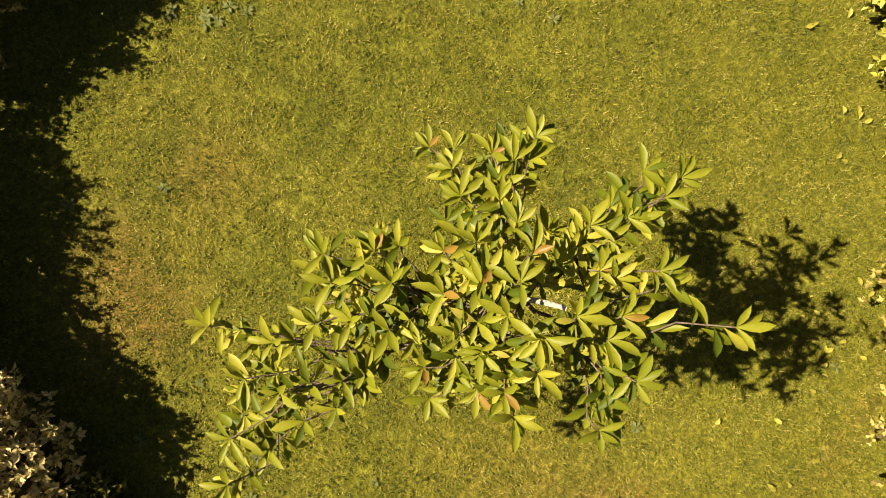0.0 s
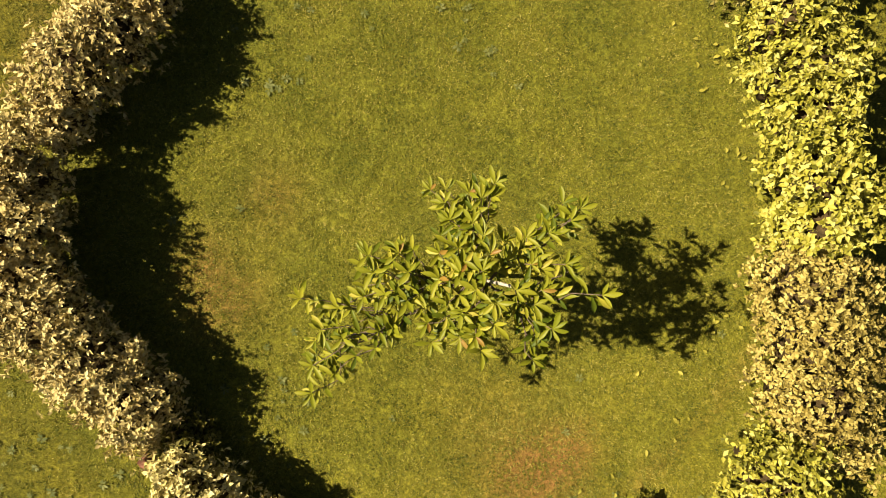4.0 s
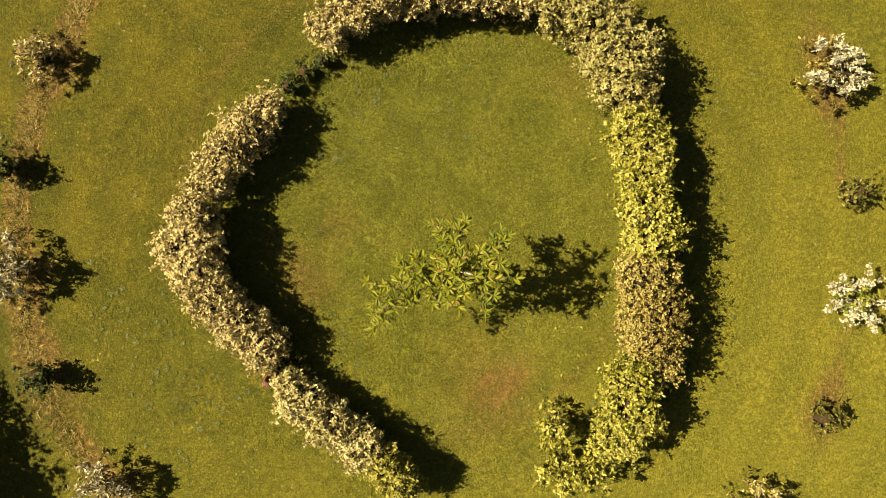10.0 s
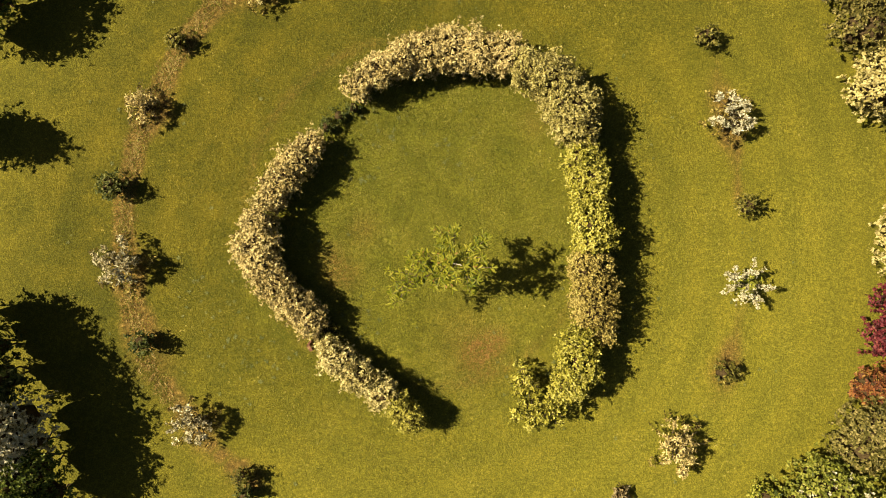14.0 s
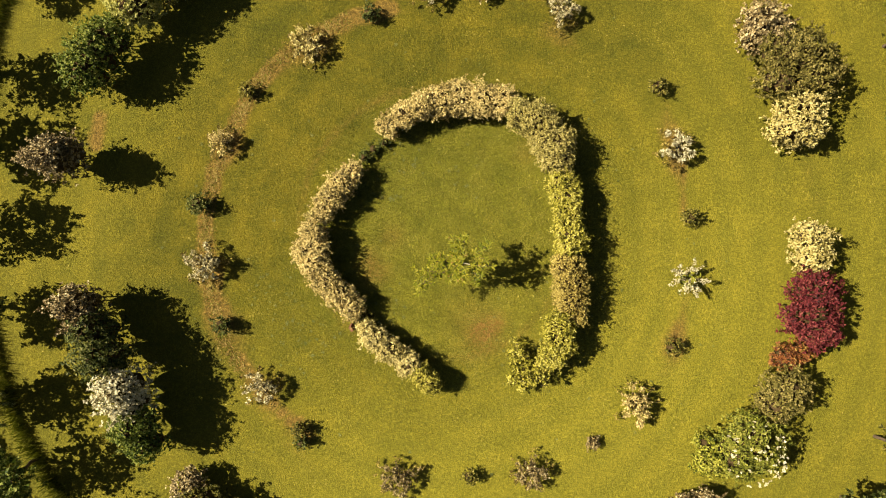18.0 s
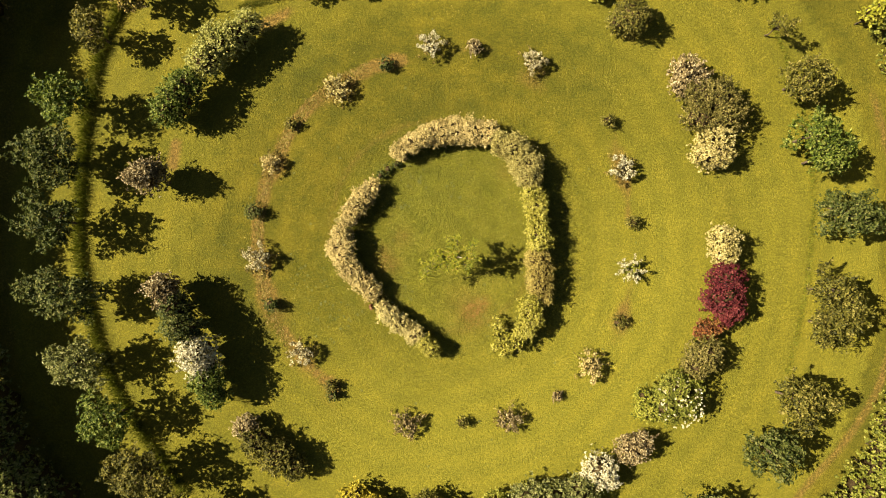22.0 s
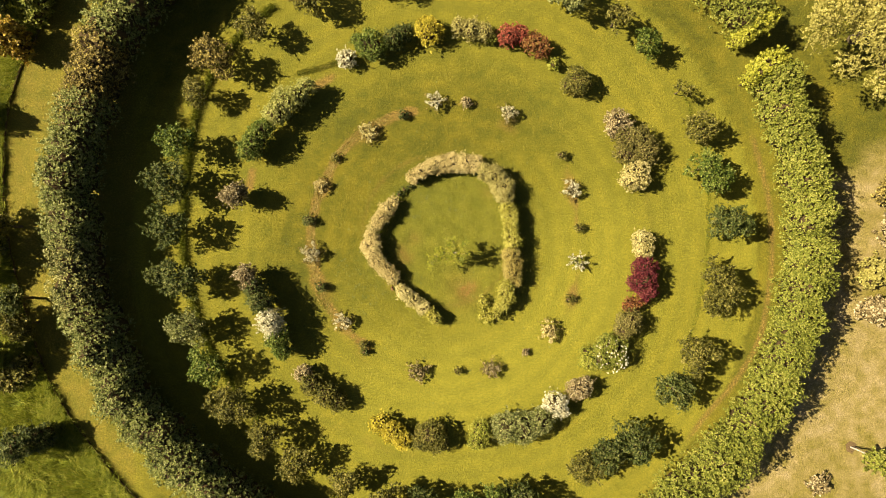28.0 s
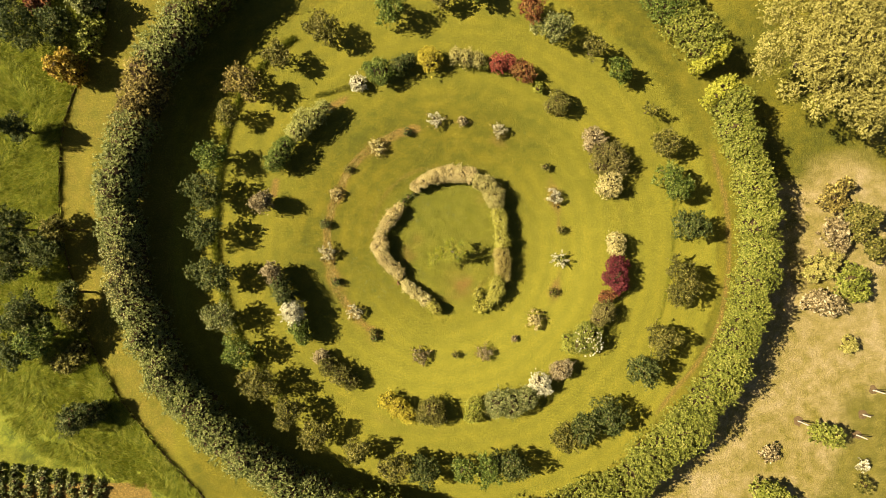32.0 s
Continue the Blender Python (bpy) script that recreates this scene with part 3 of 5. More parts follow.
def build_ground():
    fx = np.concatenate([-np.geomspace(30, 2200, 14)[::-1], np.arange(-28, 28.01, 0.22), np.geomspace(30, 2200, 14)])
    fy = np.concatenate([-np.geomspace(24, 2200, 14)[::-1], np.arange(-21, 21.01, 0.22), np.geomspace(24, 2200, 14)])
    X, Y = np.meshgrid(fx, fy, indexing="ij")
    R, A = np.hypot(X, Y), np.arctan2(Y, X)
    Z = swell(X, Y)
    left = soft(edge_x(Y) - X, 0.0, 0.25) * (np.abs(Y) < 22)
    Z += left * 0.08 - 0.05 * np.exp(-((X - edge_x(Y) - 0.08) / 0.12) ** 2) * (np.abs(Y) < 21)
    nx, ny = fx.size, fy.size
    i, j = np.meshgrid(np.arange(nx - 1), np.arange(ny - 1), indexing="ij")
    F = np.stack([i * ny + j, (i + 1) * ny + j, (i + 1) * ny + j + 1, i * ny + j + 1], -1).reshape(-1, 4)
    me = mesh_np("ground", np.stack([X, Y, Z], -1).reshape(-1, 3), F, ground_material(), True)

    def put(name, v):
        a = me.attributes.new(name, "FLOAT", "POINT")
        a.data.foreach_set("value", np.clip(v, 0, 1).astype(np.float32).ravel())

    wob = 0.5 * np.sin(X * 0.9 + 1.3 * np.sin(Y * 0.7)) + 0.35 * np.sin(Y * 1.9 + X * 0.8)
    put("rough", left * (1 - 0.35 * soft(-10.85 - 0.32 * (X + 25) - Y, 0, 0.3)))
    put("inner", 0.8 * soft(4.6 + 0.4 * wob - np.hypot(X - 0.2, Y - 0.6), 0, 1.6))
    inside = 0.35 * soft(8.5 - np.abs(R - 5.4) * 4, 0, 4)
    path = (1 - left) * soft(-13.5 - X, 0, 1.5) + 0.45 * soft(X - 12.2 + 0.5 * wob, 0, 2.5) * soft(17 - X, 0, 1.0)
    # golden path, plus a southeast gradient that puts sun-angle brightness into the lawn colour
    put("gold", 0.35 * path + (0.9 - 0.25 * soft(R, 7.5, 10.5)) * soft(0.6 * X - 0.8 * Y, -5.0, 6.6) * (R < 15.5) + 0.42 * soft(R, 7.0, 10.5) * (R < 15.5) * soft(3.0 - 0.6 * X + 0.8 * Y, 0, 6))
    beyond = soft(np.hypot(X, Y - 0.5) - 17.2 - 0.2 * wob, 0, 1.0) * (X > 4)
    green = soft(X - 22.3 + wob - 0.35 * (Y + 9), 0, 2.0) * soft(-6.5 - Y, 0, 2)
    put("dry", beyond * soft(6.0 + 2 * wob - Y, 0, 3) * (1 - 0.8 * green))
    soil = 0.30 * np.exp(-((R - 6.75 + 0.12 * wob) / 0.30) ** 2)
    for trail, strength in TRAILS:
        far = np.full(X.shape, 9.0)
        for q in smooth_line(trail, 0.12):
            far = np.minimum(far, np.hypot(X - q[0], Y - q[1]))
        soil += strength * np.exp(-((far + 0.07 * wob) / 0.18) ** 2)
    soil += 0.4 * np.exp(-((R - 10.2 + 0.2 * wob) / 0.5) ** 2) * (0.5 + 0.5 * np.sin(A * 3 + 1))
    soil += 0.55 * np.exp(-((np.hypot(X + 0.2, Y - 0.9) - 3.75) / 0.22) ** 2)
    soil += 0.8 * np.exp(-((R - 16.2 + soft(-A, 0.25, 0.65) + 0.06 * wob) / 0.22) ** 2) * soft(0.42 - A, 0, 0.1) * soft(A + 0.75, 0, 0.15)
    for px, py in SHRUB_SPOTS:
        soil += 0.55 * np.exp(-((X - px - 0.15) ** 2 + (Y - py + 0.1 * wob) ** 2) / 0.36)
    soil += 1.2 * soft(-13.2 - Y, 0, 0.1) * soft(-16.3 - X, 0, 0.15) * soft(X + 26, 0, 0.2)
    soil += 0.45 * (1 - left) * soft(-14.6 - X, 0, 0.8) * (np.abs(Y) < 20) * (X > -24)
    put("soil", soil)
    red = np.zeros_like(X)
    for px, py, r, k in RED_SPOTS:
        red += k * np.exp(-((X - px) ** 2 + (Y - py) ** 2) / r ** 2)
    put("red", red)
    return tagged(new("ground", me), "mown olive-green lawn with dry and bare patches", "lawn", kind="structure")


SHRUB_SPOTS = [(6.27, 2.93), (-4.92, -3.50), (-6.43, -0.19), (-6.01, 3.10), (-3.72, 5.71), (6.15, -2.44), (-3.9, -4.8), (-5.99, -1.84), (3.12, 6.45), (6.4, 7.8), (8.3, 6.3)]
RED_SPOTS = [(1.26, -1.92, 0.22, 1.2), (1.02, -2.05, 0.25, 1.0), (1.45, -1.80, 0.2, 0.8), (1.02, -2.31, 0.5, 0.5), (0.68, -1.64, 0.6, 0.25), (-2.16, -0.070, 0.3, 0.6), (-2.02, -0.52, 0.35, 0.5),
             (-1.45, 0.53, 0.3, 0.45), (-1.71, -0.42, 0.25, 0.35), (2.23, 2.85, 0.3, 0.35), (-5.88, -2.37, 0.4, 0.35)]
TRAILS = [(pairs([-1.57, 6.81, -2.69, 6.49, -4.12, 5.72, -5.18, 4.67, -5.88, 3.39, -6.30, 2.27, -6.52, 0.99, -6.46, -0.29, -6.14, -1.73]), 2.2),
          (pairs([-5.56, -2.85, -4.86, -3.87, -3.80, -4.83]), 1.2), (pairs([5.95, 4.51, 6.36, 3.07, 6.59, 1.15]), 0.5), (pairs([6.65, -0.93, 6.27, -2.46]), 0.2),
          (pairs([-9.56, 3.07, -9.46, 3.80]), 0.9), (pairs([-5.56, 8.41, -6.36, 8.03]), 0.8), (pairs([0.51, 7.23, 1.79, 7.13]), 0.6)]
build_ground()


def meadow_bank():
    """A low bank between the mown strip and the meadow; its dark soil colour stands in for the shade line under the
    grass edge.
    """
    P = EDGE_LINE
    T = np.gradient(P, axis=0)
    T /= np.linalg.norm(T, axis=1)[:, None]
    N = np.stack([T[:, 1], -T[:, 0]], 1) * np.sign(T[:, 1:2] * -1)
    rng = next_rng()
    rows = []
    for off, z in ((0.03, -0.08), (0.02, 0.03), (0.005, 0.055), (-0.02, 0.055), (-0.045, 0.0)):
        w = off + rng.normal(0, 0.03, len(P))
        rows.append(np.stack([P[:, 0] + w, P[:, 1] + 0 * w, z + rng.normal(0, 0.012, len(P))], 1))
    V, n = np.concatenate(rows), len(P)
    F = np.array([[a * n + i, a * n + i + 1, (a + 1) * n + i + 1, (a + 1) * n + i] for a in range(4) for i in range(n - 1)])
    return tagged(new("meadow_edge", mesh_np("meadow_edge", V, F, SOILM, True)), "low bank along the meadow, dark for the shade at its grass edge", "bank", kind="structure")


meadow_bank()


# ------------------------------------------------------------------ tall outer hedge
HEDGE_W = pairs([-2.84, -14.76, -5.86, -14.01, -8.72, -12.59, -11.14, -10.78, -14.25, -7.82, -15.97, -4.80, -16.96, -1.78, -17.51, 1.24, -17.48, 4.26,
                 -16.63, 7.27, -15.46, 10.14, -13.86, 12.41, -11.59, 14.82])
HEDGE_E = pairs([15.30, 8.17, 16.07, 5.65, 16.65, 3.38, 16.84, 0.95, 16.65, -1.81, 16.04, -4.52, 14.81, -7.10, 12.84, -9.55,
                 10.63, -11.71, 8.02, -13.30, 4.79, -14.72, 0.86, -15.27, -2.86, -14.93])
HEDGE_NE = pairs([11.24, 15.24, 12.17, 13.86, 13.46, 12.26, 14.26, 11.09])


def outward(line, d):
    return [(x * (1 + d / math.hypot(x, y)), y * (1 + d / math.hypot(x, y))) for x, y in line]


def tall_hedge(line, radius, height, tones, words, density, per=4, heart=0.64):
    """A hedge as single plants along a line, each a few swellings wide."""
    P = smooth_line(line, radius * 0.82)
    rng = next_rng()
    for k in range(0, len(P), per):
        run = [(p[0] + rng.normal(0, 0.1), p[1] + rng.normal(0, 0.1), radius * rng.uniform(0.9, 1.08), height * rng.uniform(0.92, 1.05)) for p in P[k:k + per]]
        kind = tones[(k // per) % len(tones)]
        shrub("hedge_plant", run, kind, words[kind] + " hedge plant in the tall outer hedge", "hedge", "tall outer hedge", density, (0.082, 0.046), 0.3, 0.13, 0.75, 0.08, 8, boxy=4.5, reach=0.66, shoots=5.0, shoot=0.3, under=0.55, heart=heart)


WORDS = {"hedgemix": "dense light-tipped green", "hedgegrey": "dense grey-green", "hedgebrown": "brown-tinged olive", "hedgegreen": "dense yellow-green", "green": "fresh green", "yellow": "golden yellow"}
tall_hedge(outward(HEDGE_W, -0.28), 0.98, 3.35, ["hedgegreen", "hedgemix", "hedgemix", "hedgemix", "hedgemix", "hedgemix", "hedgegrey", "hedgemix", "hedgemix", "hedgebrown", "hedgemix", "hedgegreen"], WORDS, 350, heart=0.82)
tall_hedge(outward(HEDGE_E[:8], 0.0), 0.73, 3.3, ["hedgegreen"], WORDS, 420)
tall_hedge(outward(HEDGE_E[7:], 0.04), 0.92, 3.6, ["hedgegreen"], WORDS, 380)
tall_hedge(outward(HEDGE_NE, -0.25), 0.98, 2.9, ["green", "hedgegreen"], WORDS, 330)
for bl in ([(14.60, 10.45, 0.52, 2.9), (14.04, 9.99, 0.40, 2.6)], [(14.95, 8.62, 0.55, 3.1), (14.55, 8.15, 0.34, 2.8)]):
    shrub("golden_shrub", bl, "goldgreen", "golden yellow-green shrub at the end of the tall hedge", "shrub", "", 400, (0.095, 0.052))


# ------------------------------------------------------------------ low inner hedge, plant by plant
def low(blobs, kind, label, h=0.98, density=1700, leaf=(0.048, 0.023), **kw):
    rows = [(b[0], b[1], b[2] * 0.88, (b[3] if len(b) > 3 else 1.0) * h) for b in blobs]
    return shrub("hedge_shrub", rows, kind, label, "hedge", "low inner hedge", density, leaf, **{"depth": 0.5, "amt": 0.2, "boxy": 3.2, "rough": 11, "reach": 0.84, "lobe": (0.24, 0.44), "simple": True, "shoots": 26.0, "shoot": 0.19, **kw})


low([(-0.38, -3.34, 0.34), (-0.63, -3.08, 0.30)], "creamyellow", "cream and yellow variegated shrub at the end of the low hedge", 0.90)
low([(-1.00, -2.78, 0.40), (-1.46, -2.51, 0.43), (-1.89, -2.17, 0.40), (-2.12, -1.90, 0.26, 0.85)], "cream", "cream variegated shrub in the low inner hedge", 0.86)
low([(-2.23, -1.63, 0.28, 0.55), (-2.05, -1.67, 0.22, 0.4)], "olive", "dull olive low shrub in a gap of the hedge", 0.7)
low([(-2.50, -1.29, 0.45, 0.86), (-2.83, -0.97, 0.47), (-3.16, -0.62, 0.46, 1.08)], "greycream", "pale grey-cream leaved shrub in the low inner hedge", 0.92)
low([(-3.47, -0.21, 0.49), (-3.55, 0.25, 0.51, 1.05), (-3.47, 0.65, 0.42)], "greycream", "pale grey-cream leaved shrub in the low inner hedge", 1.03)
low([(-3.58, 1.10, 0.15, 0.8)], "cream", "small sprig of cream leaves between two shrubs", 0.82)
low([(-3.23, 1.23, 0.34, 0.8), (-3.03, 1.57, 0.42, 0.95), (-2.76, 1.92, 0.41, 0.9), (-2.45, 2.30, 0.34, 0.75)], "greycream", "pale pinkish-cream leaved shrub in the low inner hedge", 0.98)
low([(-2.19, 2.69, 0.18, 0.4), (-1.94, 2.93, 0.18, 0.35), (-1.64, 3.11, 0.18, 0.35)], "darkgreen", "low dark green weeds in the hedge gap", 0.9, 500)
low([(-1.50, 3.48, 0.36, 0.85), (-1.08, 3.75, 0.41, 0.9), (-0.62, 3.97, 0.43)], "greycream", "pale pinkish-cream shrub in the low inner hedge", 1.07)
low([(-0.13, 4.14, 0.55), (0.40, 4.20, 0.57), (0.93, 4.16, 0.55), (1.48, 4.12, 0.53)], "greycream", "wide cream variegated shrub in the low inner hedge", 0.98)
low([(2.04, 3.72, 0.49), (2.44, 3.55, 0.61, 1.05), (2.79, 3.08, 0.66, 1.08), (2.93, 2.60, 0.51)], "tancream", "large pale tan and cream leaved shrub in the low inner hedge", 1.20, 2000, (0.042, 0.024), simple=True)
low([(3.08, 1.98, 0.42), (3.21, 1.59, 0.47), (3.25, 1.17, 0.42)], "lemon", "yellow variegated shrub in the low inner hedge", 1.10, 1500, (0.052, 0.027), spikes=0.35)
low([(3.23, 0.74, 0.42), (3.31, 0.35, 0.45, 1.05)], "lemon", "bright yellow-green shrub in the low inner hedge", 1.14, 1300, (0.056, 0.030), spikes=0.4)
low([(3.23, -0.18, 0.47), (3.30, -0.69, 0.51, 1.05), (3.30, -1.17, 0.47), (3.52, -1.55, 0.25, 0.9)], "tan", "tan-yellow leaved shrub in the low inner hedge", 1.14, 2300, (0.038, 0.022), simple=True)
low([(3.02, -1.80, 0.45), (3.03, -2.21, 0.47), (2.84, -2.60, 0.42)], "lemon", "yellow variegated shrub in the low inner hedge", 1.10, 1500, (0.052, 0.027))
OPENING = [(1.94, -2.54, 0.37, 0.85), (2.08, -3.19, 0.43, 0.7), (2.50, -3.10, 0.43, 0.95)]

# ------------------------------------------------------------------ second ring: small shrubs in bare soil
def sprawl(x, y, r, h, kind, label, n=24, group="ring of small shrubs", dry="hedgebrown", leaf=(0.06, 0.026)):
    """A loose small shrub: stems that spread from the base, pale tufts at their ends and older brown leaves below."""
    rng = next_rng()
    e = thing("small_shrub", x, y, label, "shrub", group)
    tufts, lower = [], [(0, 0, h * 0.3, r * 0.45, r * 0.45, h * 0.28)]
    for k in range(n):
        a = k * 2.4 + rng.uniform(-0.3, 0.3)
        q = r * math.sqrt((k + 0.6) / n) * rng.uniform(0.8, 1.0)
        c = np.array([q * math.cos(a), q * math.sin(a), h * (1.0 - 0.45 * (q / r) ** 2) * rng.uniform(0.75, 1.05)])
        s = r * rng.uniform(0.09, 0.17)
        w = rng.uniform(0.6, 1.05)
        tufts.append((*(c * (w, w, 1.0)), s, s, s * 0.9))
        if k % 2 or q > 0.7 * r:
            lower.append((*(c * (1.18, 1.18, 0.5)), s, s, s * 0.8))
        part("stem", mesh_np("stem", *tube_arrays(branch_points((0, 0, 0.02), c, rng, 0.12), np.linspace(0.012, 0.004, 5), 5), BARK, True), e)
    (V, F), core = foliage(tufts, 1000, *leaf, rng, 0.6, 0.35, 0.3, -0.9, 1.3)
    part("foliage", mesh_np("small_shrub_foliage", V, F, LEAF[kind]), e)
    (V, F), core = foliage(lower, 560, *leaf, rng, 0.6, 0.3, 0.35, -0.9, 0.8)
    part("lower_foliage", mesh_np("small_shrub_lower", V, F, LEAF[dry]), e)
    return e


for row in OPENING:
    sprawl(*row, "lemon", "open straggly yellow-green shrub at the hedge opening", 22, "low inner hedge", "lemon", (0.066, 0.034))


def spike_shrub(x, y, r, h, label, arms=9):
    """A low shrub whose white flower spikes lean out like a star."""
    rng = next_rng()
    e = thing("flowering_shrub", x, y, label, "shrub", "ring of small shrubs")
    body = [(0, 0, h * 0.4, r * 0.38, r * 0.38, h * 0.4)]
    (V, F), core = foliage(body, 600, 0.07, 0.035, rng, 0.5, 0.3, 0.4, -0.8, 0.8)
    part("foliage", mesh_np("flowering_shrub_foliage", V, F, LEAF["yellowgreen"]), e)
    for k in range(arms):
        a = k * 6.283 / arms + rng.uniform(-0.2, 0.2)
        L, up = r * rng.uniform(0.8, 1.1), h * rng.uniform(0.7, 1.0)
        P = branch_points((0, 0, 0.05), (math.cos(a) * L, math.sin(a) * L, up), rng, 0.15, 10)
        stem = part("stem", mesh_np("spike_stem", *tube_arrays(P, np.linspace(0.012, 0.004, 10), 5), BARK, True), e)
        run = [(*p, w, w, w) for p, w in zip(P[3:], r * np.linspace(0.13, 0.05, 7))]
        (V, F), core = foliage(run, 2000, 0.034, 0.022, rng, 0.5, 0.3, 0.4, -0.8, 0.4)
        part("flower_spike", mesh_np("flower_spike", V, F, LEAF["white"]), stem, kind="stuff")
    return e


for row in [(-0.44, 7.22, 0.54, 0.75, "white", "white-flowering loose shrub in a strip of soil"), (3.12, 6.65, 0.54, 0.7, "whitecream", "white-flowering shrub with bare twigs"),
            (6.27, 2.93, 0.57, 0.75, "white", "white and pink flowering shrub in bare soil"), (5.14, -3.94, 0.60, 0.7, "greycream", "cream-leaved loose shrub on the lawn"),
            (2.31, -5.79, 0.57, 0.6, "pinkbrown", "pinkish-brown leaved low shrub"), (-1.26, -5.94, 0.60, 0.6, "pinkbrown", "pinkish-brown leaved low shrub"),
            (-4.92, -3.50, 0.54, 0.75, "whitecream", "white-leaved loose shrub in bare soil"), (-6.43, -0.19, 0.60, 0.8, "whitecream", "white-flowering loose shrub in bare soil"),
            (-6.01, 3.10, 0.47, 0.6, "greycream", "cream and brown leaved low shrub"), (-3.72, 5.71, 0.60, 0.65, "cream", "cream-leaved spreading shrub in bare soil")]:
    sprawl(*row)
spike_shrub(6.53, -0.57, 0.57, 0.75, "white flower-spiked shrub leaning out like a star")
for row in [(1.08, 7.20, 0.29, 0.45, "pinkbrown"), (5.74, 4.60, 0.25, 0.5, "olive"), (6.63, 1.05, 0.25, 0.5, "olive"), (6.15, -2.44, 0.25, 0.5, "olive"),
            (4.04, -5.02, 0.22, 0.30, "pinkbrown"), (0.67, -5.96, 0.22, 0.45, "olive"), (-3.93, -4.66, 0.22, 0.45, "olive"), (-3.87, -5.04, 0.19, 0.4, "darkgreen"),
            (-5.99, -1.84, 0.25, 0.55, "darkgreen"), (-6.63, 1.43, 0.29, 0.6, "darkgreen"), (-5.33, 4.50, 0.22, 0.45, "olive"), (-2.03, 6.56, 0.25, 0.5, "darkgreen")]:
    shrub("small_bush", [row[:4]], row[4], {"pinkbrown": "small brownish", "olive": "small olive", "green": "small green", "darkgreen": "small dark green"}[row[4]] + " rounded bush in bare soil", "bush",
          "ring of small shrubs", 700, (0.055, 0.03), 0.4, 0.2, spikes=0.3)

